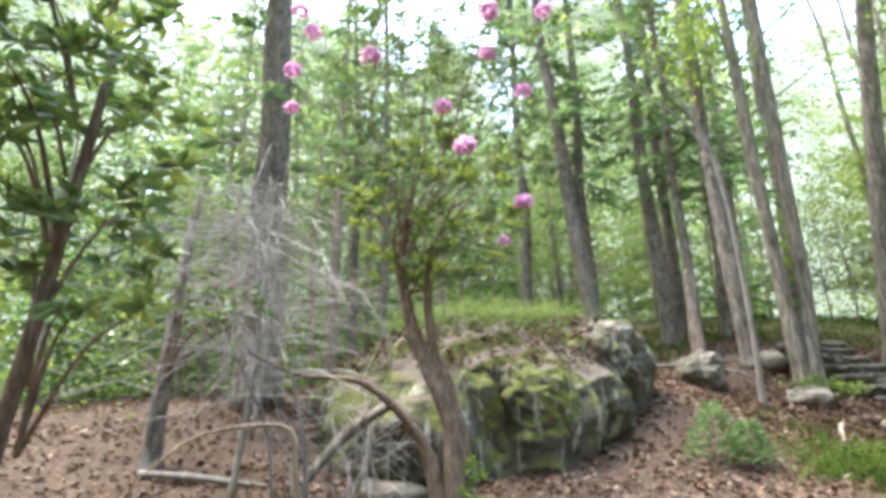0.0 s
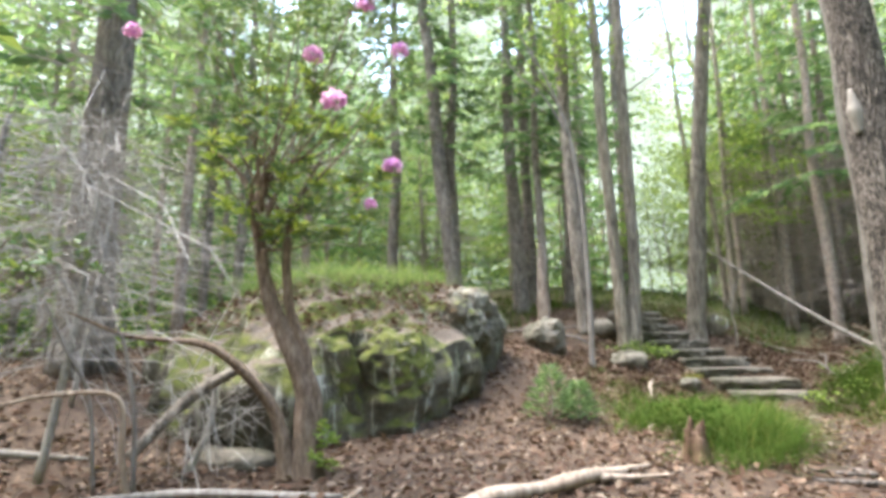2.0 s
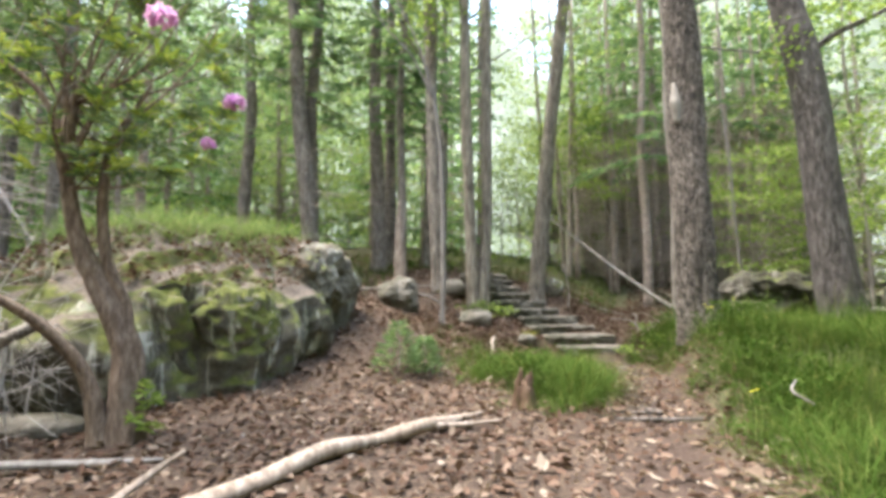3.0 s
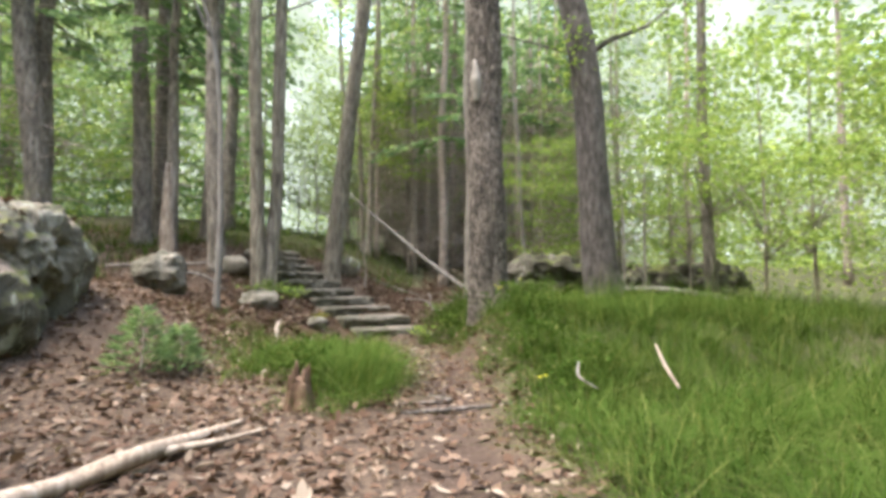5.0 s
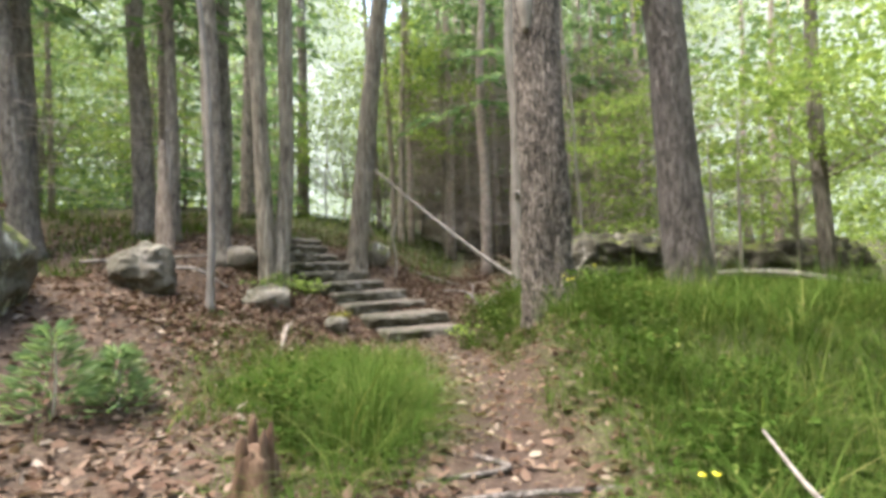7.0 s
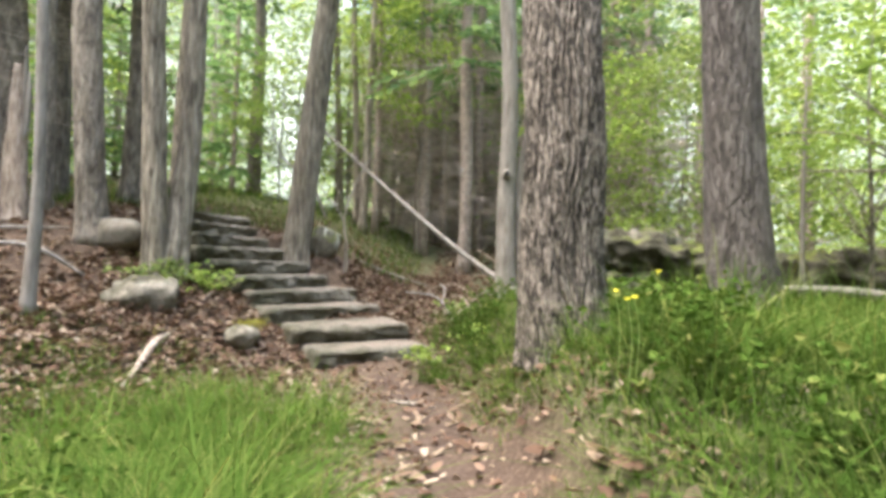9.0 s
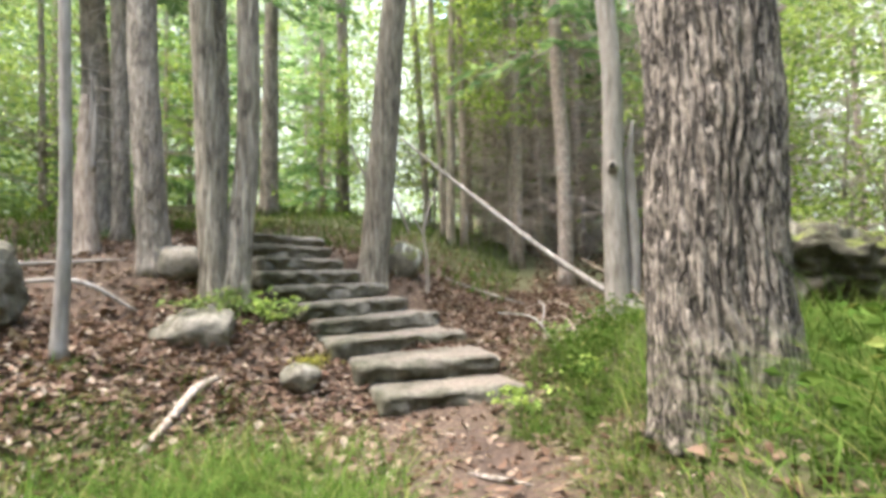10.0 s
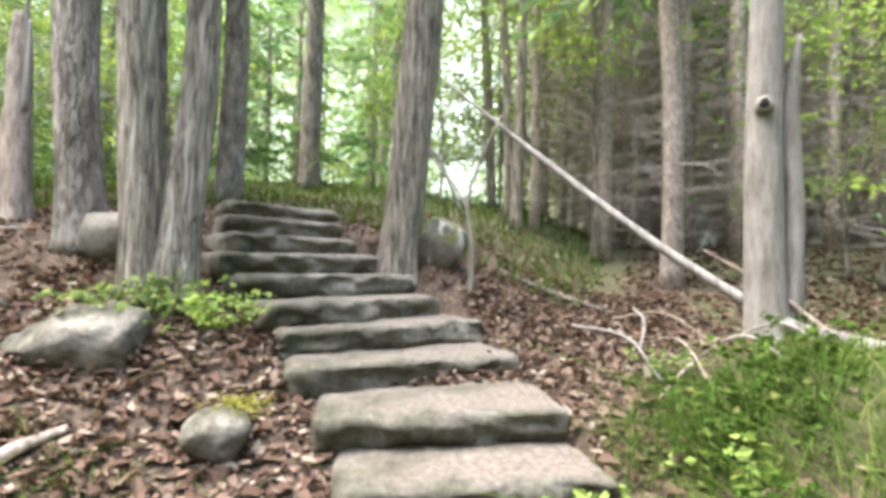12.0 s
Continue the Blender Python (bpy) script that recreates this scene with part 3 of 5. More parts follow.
stone_at("foot_stone", 11, -3.9, -8.51, 0.05, (0.9, 0.5, 0.22), 12, "low flat stone at the foot of the outcrop", "rock")

# ---- stone steps ----

def stone_step(k, left, right):
    l, r = Vector(left), Vector(right)
    length = (r - l).to_2d().length
    depth, high = (0.95 if k < 3 else 0.6), 0.24
    rng = np.random.default_rng(40 + k)
    bm = bmesh.new()
    bmesh.ops.create_cube(bm, size=1)
    bmesh.ops.scale(bm, verts=bm.verts, vec=(length + 0.06, depth, high))
    bmesh.ops.subdivide_edges(bm, edges=[e for e in bm.edges if abs(e.verts[0].co.x - e.verts[1].co.x) > 0.1], cuts=36, use_grid_fill=True)
    bmesh.ops.subdivide_edges(bm, edges=[e for e in bm.edges if abs(e.verts[0].co.y - e.verts[1].co.y) > 0.1], cuts=12, use_grid_fill=True)
    bmesh.ops.subdivide_edges(bm, edges=[e for e in bm.edges if abs(e.verts[0].co.z - e.verts[1].co.z) > 0.1], cuts=7, use_grid_fill=True)
    off = Vector(rng.uniform(-40, 40, 3))
    ax = rng.uniform(-0.06, 0.06)
    for v in bm.verts:
        c = v.co.copy()
        hx, hy, hz = (length + 0.06) / 2, depth / 2, high / 2
        # rounded, chipped arrises
        rd = 0.075 + 0.035 * noise.noise(c * 4 + off)
        k3 = Vector((max(-hx + rd, min(hx - rd, c.x)), max(-hy + rd, min(hy - rd, c.y)), max(-hz + rd, min(hz - rd, c.z))))
        d = c - k3
        if d.length > rd:
            c = k3 + d.normalized() * rd
        front = max(0.0, -c.y / hy)
        c.y -= front * (0.075 * noise.fractal(Vector((c.x * 3, c.z * 6, k)) + off, 0.8, 2.1, 5) - 0.02 + 0.08 * (c.z / hz) * 0.4)
        c.z += 0.012 * noise.fractal(c * 5 + off, 0.8, 2.1, 4)
        c.x += 0.04 * noise.noise(Vector((c.y * 5, c.z * 7, k * 3 + c.x))) * (abs(c.x) / hx) ** 3 + ax * c.y
        v.co = c
    vs = np.array([v.co[:] for v in bm.verts])
    fs = np.array([[v.index for v in f.verts] for f in bm.faces])
    bm.free()
    ob = part("stone_step", (vs, fs), M_STEP)
    turn = math.atan2(r.y - l.y, r.x - l.x)
    mid = (l + r) / 2 + Vector((-math.sin(turn), math.cos(turn), 0)) * (depth / 2)
    slope = math.asin((r.z - l.z) / length)
    ob.matrix_world = Matrix.Translation((mid.x, mid.y, mid.z - high / 2)) @ Euler((0, -slope, turn)).to_matrix().to_4x4()
    return tagged(ob, "long rough-hewn grey granite step laid in the slope", "step", "stone steps")


for k, (l, r) in enumerate(STEPS):
    stone_step(k, l, r)


# ---- trees ----
def spray(rng, points, spread, count, length, width, droop=0.3):
    """Leaf clumps round the points."""
    at = np.repeat(points, count, 0) + rng.normal(size=(len(points) * count, 3)) * np.array(spread)
    way = rng.normal(size=at.shape) * [1, 1, 0.45] - [0, 0, droop]
    ln = length * rng.uniform(0.6, 1.25, len(at))
    return leaves(at, way, ln, ln * width, rng)


def leafy_crown(seed, low, high, radius, clumps, count, leaf=0.16, spread=(0.5, 0.5, 0.2)):
    rng = np.random.default_rng(seed)
    z = rng.uniform(0, 1, clumps) ** 0.9
    a = rng.uniform(0, 6.283, clumps)
    r = radius * np.sqrt(rng.uniform(0.05, 1, clumps)) * (0.45 + 0.75 * np.sin(np.pi * (0.15 + 0.8 * z)))
    pts = np.stack([np.cos(a) * r, np.sin(a) * r, low + (high - low) * z], 1)
    return spray(rng, pts, spread, count, leaf, 0.62), pts


def limbs_to(seed, pts, low, share=0.35, r=0.03):
    rng = np.random.default_rng(seed)
    pick = pts[rng.random(len(pts)) < share]
    out = []
    for i, p in enumerate(pick):
        start = np.array([0, 0, max(low, p[2] - 0.6 - 0.5 * np.hypot(p[0], p[1]))])
        mid = start * 0.45 + p * 0.55 + rng.normal(size=3) * 0.15
        out.append(tube([start, mid, p], [r, r * 0.6, r * 0.2], 5, 3, 0.05, i))
    return joined(out)


def spruce_crown(seed, low, high, radius, whorl=0.45, needles=12, size=0.26):
    rng = np.random.default_rng(seed)
    at, way, ln, sa, sb = [], [], [], [], []
    z = low
    while z < high:
        k = (high - z) / (high - low)
        L = radius * (0.25 + 0.75 * k) * rng.uniform(0.8, 1.1)
        for b in range(rng.integers(4, 7)):
            a = rng.uniform(0, 6.283)
            d = np.array([math.cos(a), math.sin(a), -0.22 + 0.25 * (1 - k)])
            Lb = L * rng.uniform(0.65, 1.15)
            sa.append([0, 0, z])
            sb.append(d * Lb + [0, 0, z])
            for s in np.linspace(0.25, 1, needles):
                p = d * Lb * s + [0, 0, z - 0.12 * Lb * s * s]
                for sd in (-1, 1):
                    w = np.array([-d[1], d[0], 0]) * sd + d * 0.9 + [0, 0, -0.35 + rng.normal() * 0.25]
                    at.append(p + rng.normal(size=3) * 0.03)
                    way.append(w)
                    ln.append(size * (1.35 - 0.6 * s) * rng.uniform(0.7, 1.2) * (0.6 + 0.5 * Lb))
        z += whorl * rng.uniform(0.7, 1.3)
    at, way, ln = np.array(at), np.array(way), np.array(ln)
    return leaves(at, way, ln, ln * 0.33, rng, 0.1), sticks(sa, sb, np.full(len(sa), 0.018), np.full(len(sa), 0.005))


def dead_twigs(seed, low, high, reach, per_metre):
    """Bare dead branches, each with side twigs, up a shaded trunk."""
    rng = np.random.default_rng(seed)
    n = int((high - low) * per_metre)
    z, a = rng.uniform(low, high, n), rng.uniform(0, 6.283, n)
    d = np.stack([np.cos(a), np.sin(a), rng.uniform(-0.35, 0.15, n)], 1)
    L = reach * rng.uniform(0.3, 1.1, n)
    s0 = np.stack([0 * z, 0 * z, z], 1)
    s1 = s0 + d * L[:, None]
    k = rng.uniform(0.35, 0.95, (n, 4))
    t0 = s0[:, None] + d[:, None] * (L[:, None] * k)[..., None]
    t1 = t0 + (d[:, None] * 0.6 + rng.normal(size=(n, 4, 3)) * [0.6, 0.6, 0.3]) * (0.3 * L[:, None, None])
    a = np.concatenate([s0, t0.reshape(-1, 3)])
    b = np.concatenate([s1, t1.reshape(-1, 3)])
    return sticks(a, b, np.r_[np.full(n, 0.011), np.full(4 * n, 0.005)], np.r_[np.full(n, 0.004), np.full(4 * n, 0.002)])


def trunk_tree(name, x, y, top, diam, bark, label, height=15.0, crown=None, crown_mat=None, seed=0, sides=18, flare=0.35, z=None, bend=0.0, category="tree", taper=0.35, **kw):
    """A tree whose trunk passes through top (x, y, z): trunk, then crown and limbs where given."""
    z = G(x, y) - 0.1 if z is None else z
    ob = thing(name, x, y, z, label, category)
    rng = np.random.default_rng(seed)
    lean = (np.array(top) - [x, y, z]) / max(0.5, top[2] - z)
    pts = []
    heights = kw.pop("heights", None) or np.linspace(0, height, 7)
    for h in heights:
        wob = rng.normal(size=2) * (0.05 if h > 3 else 0.015) * (h > 0) + [bend * math.sin(h / height * 6), 0]
        pts.append([lean[0] * h + wob[0], lean[1] * h + wob[1], h])
    rad = [diam / 2 * (1 - (1 - taper) * h / height) for h in heights]
    part("trunk", tube(pts, rad, sides, kw.pop("steps", 12), 0.035, seed, flare, **kw), bark, ob)
    if crown is not None:
        (geo, tips), low = crown
        shift = np.array([lean[0] * low, lean[1] * low, 0])
        part("limbwork", (lambda g: (g[0] + shift, g[1]))(limbs_to(seed, tips, low * 0.8)), bark, ob, kind="stuff")
        part("crown", (geo[0] + shift, geo[1]), crown_mat, ob, "loose green crown of many leaves", smooth=False)
    return ob


def crown_of(seed, low, high, radius, clumps=26, count=50, leaf=0.15):
    return leafy_crown(seed, low, high, radius, clumps, count, leaf), low


# the large oak by the path, with deep-ridged bark
oak = trunk_tree("oak_tree", 1.98, -2.4, (1.88, -2.4, 4.5), 0.62, M_OAK, "large oak with deeply ridged grey-brown bark beside the path", 16, crown_of(11, 7, 15, 3.6), M_LEAF, 21, sides=180, flare=0.16, steps=44, ridges=42, ridge=0.044, heights=(0, 0.8, 1.6, 2.4, 3.4, 5, 9, 16), z=0.48, taper=0.5)
part("bare_patch", tube([(-0.23, -0.19, 3.55), (-0.24, -0.18, 3.9), (-0.26, -0.17, 4.25)], [0.04, 0.1, 0.03], 12, 6, 0.15, 5), M_PALEBARK, oak, "pale patch where bark has fallen away")

dark_oak = trunk_tree("leaning_oak", 4.6, -0.15, (4.0, -0.2, 6.0), 0.72, M_DARKBARK, "thick dark-barked tree leaning over the grass", 15, crown_of(12, 6.5, 14, 3.6), M_LIME, 22, sides=60, flare=0.3, steps=20, ridges=30, ridge=0.012, z=0.3, taper=0.45, bend=0.1)
part("limb", tube([(-0.5, 0, 5.4), (0.1, -0.1, 5.9), (0.9, -0.2, 6.2), (1.5, -0.2, 6.7)], [0.09, 0.06, 0.045, 0.02], 8, 5, 0.08, 4), M_DARKBARK, dark_oak)
part("sprouting", spray(np.random.default_rng(5), np.array([(-0.75, -0.2, 5.1), (-0.8, -0.2, 5.5), (-0.6, -0.3, 5.9), (0.2, -0.2, 6.3)]), (0.25, 0.2, 0.25), 45, 0.14, 0.65), M_LIME, dark_oak, smooth=False, kind="stuff")

# double-stemmed tree at the left of the steps
twin = trunk_tree("double_tree", -2.5, 0.08, (-2.66, -0.02, 6.0), 0.29, M_GREYBARK, "double-stemmed grey tree at the edge of the steps", 15, crown_of(13, 7, 14, 3.2), M_LEAF, 23, sides=36, flare=0.5, steps=24, ridges=26, ridge=0.008, taper=0.5)
part("second_trunk", tube([(0.12, 0.12, 0), (0.17, 0.18, 0.8), (0.24, 0.26, 2.2), (0.26, 0.2, 5), (0.3, 0.2, 9), (0.4, 0.3, 14)], [0.19, 0.15, 0.13, 0.125, 0.11, 0.07], 32, 12, 0.04, 9, 0.25, 22, 0.007), M_GREYBARK, twin)

trunk_tree("leaning_tree", -1.47, 2.35, (-0.84, 2.2, 7.0), 0.44, M_GREYBARK, "slim grey tree leaning beside the upper steps", 14, crown_of(14, 7.5, 13, 2.8), M_LEAF, 24, sides=32, flare=0.45, steps=20, ridges=20, ridge=0.006, taper=0.5, z=G(-1.47, 2.35) - 0.4)
trunk_tree("maple_tree", -3.42, 0.25, (-3.65, 0.1, 7.0), 0.36, M_PINEBARK, "tall brown-barked tree on the bank", 16, crown_of(15, 6.5, 14, 3.2), M_LIME, 25, sides=30, flare=0.35, steps=16, ridges=18, ridge=0.008)

sap = thing("pale_sapling", -2.66, -1.65, G(-2.66, -1.65) - 0.05, "thin pale curving sapling on the bank", "sapling")
part("stem", tube([(0, 0, 0), (0.02, 0.02, 1.2), (0.0, 0, 2.6), (-0.06, 0, 3.8), (-0.2, -0.1, 4.9), (-0.6, -0.35, 6.3), (-1.3, -0.75, 7.8)], [0.06, 0.05, 0.045, 0.04, 0.035, 0.022, 0.01], 12, 8, 0.05, 3, 0.5), M_PALEBARK, sap)
part("branch", tube([(-0.2, -0.1, 4.8), (-0.6, -0.3, 5.7), (-1.1, -0.5, 6.3), (-1.6, -0.6, 7.2)], [0.025, 0.02, 0.016, 0.007], 8, 6, 0.06, 4), M_PALEBARK, sap)

snag = thing("broken_snag", -4.5, 0.35, G(-4.5, 0.35) - 0.1, "rotten broken snag with pale splintered wood", "dead tree")
part("trunk", tube([(0, 0, 0), (-0.03, 0, 0.8), (-0.05, 0, 1.5), (-0.08, 0, 2.1)], [0.15, 0.12, 0.09, 0.03], 18, 10, 0.16, 6, 0.3, 12, 0.02), M_DEADWOOD, snag)
for i, (dx, h) in enumerate([(0.07, 2.0), (-0.12, 1.7), (0.02, 2.35)]):
    part("splinter", tube([(dx * 0.6, 0.03 * i, 1.1), (dx, 0.02, h * 0.8), (dx * 1.2, 0.0, h)], [0.05, 0.035, 0.008], 6, 4, 0.1, i), M_PALEBARK, snag)

# tree with a knot hole, and the pole that leans across
hole = trunk_tree("hollow_tree", 2.08, 2.62, (2.0, 2.62, 6.0), 0.33, M_PALEBARK, "grey tree with a dark knot hole in its trunk", 11, None, None, 26, sides=28, flare=0.35, steps=14, taper=0.55)
part("knot_rim", tube([(-0.03, -0.12, 2.2), (-0.04, -0.19, 2.21)], [0.09, 0.065], 14, 4, 0.1, 2), M_PALEBARK, hole)
# no cut hole: a black plug paints the shade inside the knot
part("knot_hole", tube([(-0.04, -0.16, 2.21), (-0.042, -0.197, 2.21)], [0.05, 0.045], 12, 3, 0.12, 3), M_HOLE_SHADE, hole)
part("second_trunk", tube([(0.18, 0.1, 0.0), (0.24, 0.12, 1.2), (0.22, 0.1, 2.2), (0.3, 0.1, 2.9)], [0.12, 0.09, 0.07, 0.02], 12, 8, 0.1, 8, 0.4), M_PALEBARK, hole)

pole = thing("leaning_pole", 2.62, 2.3, G(2.62, 2.3), "long bare fallen pole leaning against a tree", "fallen branch")
part("stem", tube([(0.25, -0.12, 0.03), (-0.1, 0.08, 0.1), (-0.47, 0.27, 0.22), (-1.4, 0.66, 0.86), (-2.6, 1.16, 1.86), (-4.12, 1.72, 3.2)], [0.06, 0.058, 0.055, 0.048, 0.038, 0.02], 12, 10, 0.05, 7), M_PALEBARK, pole)
part("branch", tube([(-0.1, 0.05, 0.1), (-0.5, 0.45, 0.5), (-1.0, 0.8, 0.85)], [0.025, 0.02, 0.008], 8, 6, 0.06, 5), M_DEADWOOD, pole)

MID = [
    ("pine_tree", -4.9, 1.3, -4.95, 1.2, 8, 0.26, M_PINEBARK, "slim dark pine behind the snag"),
    ("pine_tree", -5.9, 1.9, -6.05, 1.8, 8, 0.44, M_PINEBARK, "tall dark pine on the slope"),
    ("pine_tree", -6.2, 3.2, -6.2, 3.2, 8, 0.4, M_PINEBARK, "tall dark pine on the slope"),
    ("pine_tree", -8.02, -8.35, -8.07, -8.5, 8.3, 0.74, M_PINEBARK, "thick rough-barked pine with bare lower branches"),
    ("pine_tree", -9.52, 0.4, -9.52, 0.4, 7.5, 0.4, M_PINEBARK, "dark pine trunk beyond the outcrop"),
    ("pine_tree", -6.85, 0.05, -7.5, -0.35, 9.4, 0.5, M_PINEBARK, "leaning pine beyond the outcrop"),
    ("pine_tree", -7.2, 0.45, -7.2, 0.35, 9.4, 0.36, M_PINEBARK, "pine beyond the outcrop"),
    ("pine_tree", -11.02, -3.9, -11.02, -3.9, 5, 0.28, M_PINEBARK, "slim pine in the distance"),
    ("pine_tree", -12.22, -4.1, -12.32, -4.1, 5, 0.26, M_PINEBARK, "slim pine in the distance"),
    ("pine_tree", -5.1, 3.7, -5.05, 3.7, 5.4, 0.42, M_PINEBARK, "dark pine above the steps"),
    ("pine_tree", -5.85, 6.9, -5.8, 6.9, 7, 0.46, M_PINEBARK, "dark pine above the steps"),
    ("pine_tree", -5.0, 9.7, -5.0, 9.7, 8, 0.44, M_PINEBARK, "dark pine beyond the steps"),
    ("spruce_tree", 1.43, 4.8, 1.43, 4.8, 5.4, 0.29, M_SPRUCEBARK, "straight spruce with grey lichen patches and ringed bark"),
    ("birch_tree", -0.95, 5.9, -0.85, 5.9, 5.7, 0.2, M_GREYBARK, "slim grey sapling tree"),
    ("birch_tree", -1.2, 6.5, -1.35, 6.5, 6.5, 0.17, M_GREYBARK, "slim grey sapling tree"),
    ("birch_tree", -1.85, 7.7, -2.1, 7.7, 6.7, 0.2, M_GREYBARK, "slim grey sapling tree"),
]
for i, (nm, x, y, tx, ty, tz, d, bark, lab) in enumerate(MID):
    ob = trunk_tree(nm, x, y, (tx, ty, tz), d, bark, lab, 15, None, None, 60 + i, sides=18, flare=0.35, steps=8)
    lean = np.array([(tx - x) / (tz - G(x, y)), (ty - y) / (tz - G(x, y))])
    if nm != "birch_tree":
        low = 4.6 + (i % 3) * 0.9
        geo, st = spruce_crown(80 + i, low, 14.5, 1.9, 0.7, 9, 0.26)
        for g in (geo, st):
            g[0][:, :2] += g[0][:, 2:3] * lean
        part("crown", geo, M_NEEDLE, ob, "drooping dark green needles", smooth=False)
        part("branchwork", st, M_DEADTWIG, ob, kind="stuff")
        dt = dead_twigs(100 + i, 1.2, low + 1.5, 1.3, 9)
        dt[0][:, :2] += dt[0][:, 2:3] * lean
        part("brushwood", dt, M_DEADTWIG, ob, "bare grey dead branches", kind="stuff")
        if "bare lower" in lab:
            part("brushwood", dead_twigs(140, 1.6, 7.5, 2.1, 26), M_DEADTWIG, ob, "wide tangle of fine dead twigs", kind="stuff")
    else:
        geo, pts = leafy_crown(90 + i, 4.2, 9, 1.3, 22, 40, 0.13, (0.35, 0.35, 0.15))
        geo[0][:, :2] += geo[0][:, 2:3] * lean
        part("crown", geo, M_LIME, ob, "light green leaves", smooth=False)


# ---- the wood all round: a few trees of each kind, then copies ----
def far_spruce(seed, low, d):
    ob = thing("spruce_tree", 0, 0, 0, "slender spruce with dead lower branches and green top", "tree", "spruces of the wood")
    rng = np.random.default_rng(seed)
    part("trunk", tube([(0, 0, -0.3), (rng.normal() * 0.04, 0, 4), (rng.normal() * 0.08, 0.03, 9), (0, 0, 14)], [d / 2, d * 0.45, d * 0.3, 0.02], 9, 4, 0.04, seed, 0.3), M_SPRUCEBARK, ob)
    geo, st = spruce_crown(seed, low, 14, 1.35, 0.85, 7, 0.3)
    part("crown", geo, M_NEEDLE, ob, "dark green needles", smooth=False)
    part("brushwood", dead_twigs(seed, 0.6, low + 1.5, 1.25, 10), M_DEADTWIG, ob, "bare brown dead branches", kind="stuff")
    return ob


def far_leafy(seed, d, mat):
    ob = thing("leafy_tree", 0, 0, 0, "slim broadleaved tree with light green leaves", "tree", "broadleaved trees of the wood")
    rng = np.random.default_rng(seed)
    part("trunk", tube([(0, 0, -0.3), (rng.normal() * 0.1, rng.normal() * 0.1, 4), (rng.normal() * 0.3, rng.normal() * 0.2, 9), (0, 0, 13)], [d / 2, d * 0.42, d * 0.3, 0.02], 9, 4, 0.05, seed, 0.4), M_GREYBARK, ob)
    geo, pts = leafy_crown(seed, 2.2, 13.5, 2.9, 62, 38, 0.19, (0.5, 0.5, 0.15))
    part("limbwork", limbs_to(seed, pts, 2.0, 0.16, 0.03), M_GREYBARK, ob, kind="stuff")
    part("crown", geo, mat, ob, "layered light green leaves", smooth=False)
    return ob


def young_tree(seed, mat):
    ob = thing("young_maple", 0, 0, 0, "young maple with flat layers of bright green leaves", "sapling", "saplings of the wood")
    part("stem", tube([(0, 0, -0.2), (0.05, 0.03, 1.2), (-0.05, 0, 2.6), (0.1, 0, 4.2)], [0.03, 0.024, 0.016, 0.005], 7, 5, 0.05, seed), M_GREYBARK, ob)
    geo, pts = leafy_crown(seed, 0.9, 4.2, 1.25, 40, 46, 0.1, (0.3, 0.3, 0.06))
    part("limbwork", limbs_to(seed, pts, 0.8, 0.5, 0.01), M_GREYBARK, ob, kind="stuff")
    part("crown", geo, mat, ob, "bright green leaves", smooth=False)
    return ob


def spread_copies(kinds, places):
    for i, (x, y, s, a) in enumerate(places):
        m = Matrix.LocRotScale((x, y, G(x, y)), Euler((0, 0, a)), (s, s, s))
        if i < len(kinds):
            kinds[i].matrix_world = m
        else:
            copy_thing(kinds[i % len(kinds)], m)


def clear_of_walk(x, y):
    return not (-9.5 < x < 6.2 and -16.5 < y < 7.5)


def in_glade(x, y):
    """The open strip beyond the head of the steps, where the sky comes down between the trees."""
    return y > 7.5 and -0.37 < (x - 1.0) / (y + 6.3) < -0.2


rng = np.random.default_rng(7)
places = []
# dense spruce stand beyond the leaning pole
while len(places) < 60:
    x, y = rng.uniform(-1.0, 8), rng.uniform(6.2, 18)
    if y > 6.4 + 0.15 * x and all(math.hypot(x - p[0], y - p[1]) > 0.75 for p in places):
        places.append((x, y, rng.uniform(0.8, 1.15), rng.uniform(0, 6.28)))
# spruces all round, a few unseen behind the walk to hold back light
while len(places) < 123:
    a, r = rng.uniform(0, 6.283), rng.uniform(9, 42)
    x, y = -1.5 + r * math.cos(a), -4 + r * math.sin(a)
    if clear_of_walk(x, y) and not in_glade(x, y) and (y > -14 or rng.random() < 0.25) and all(math.hypot(x - p[0], y - p[1]) > 1.3 for p in places):
        places.append((x, y, rng.uniform(0.8, 1.25), rng.uniform(0, 6.28)))
spread_copies([far_spruce(201, 6.0, 0.22), far_spruce(202, 7.4, 0.27), far_spruce(203, 6.6, 0.16)], places)
places = []
while len(places) < 66:
    a, r = rng.uniform(-0.5, 4.0), rng.uniform(9, 46)
    x, y = -1.5 + r * math.cos(a), -4 + r * math.sin(a)
    inside = -1.5 < x < 9 and 6 < y < 17
    if clear_of_walk(x, y) and not inside and not in_glade(x, y) and all(math.hypot(x - p[0], y - p[1]) > 1.6 for p in places):
        places.append((x, y, rng.uniform(0.75, 1.2), rng.uniform(0, 6.28)))
spread_copies([far_leafy(211, 0.24, M_LEAF), far_leafy(212, 0.3, M_LIME), far_leafy(213, 0.2, M_LEAF)], places)
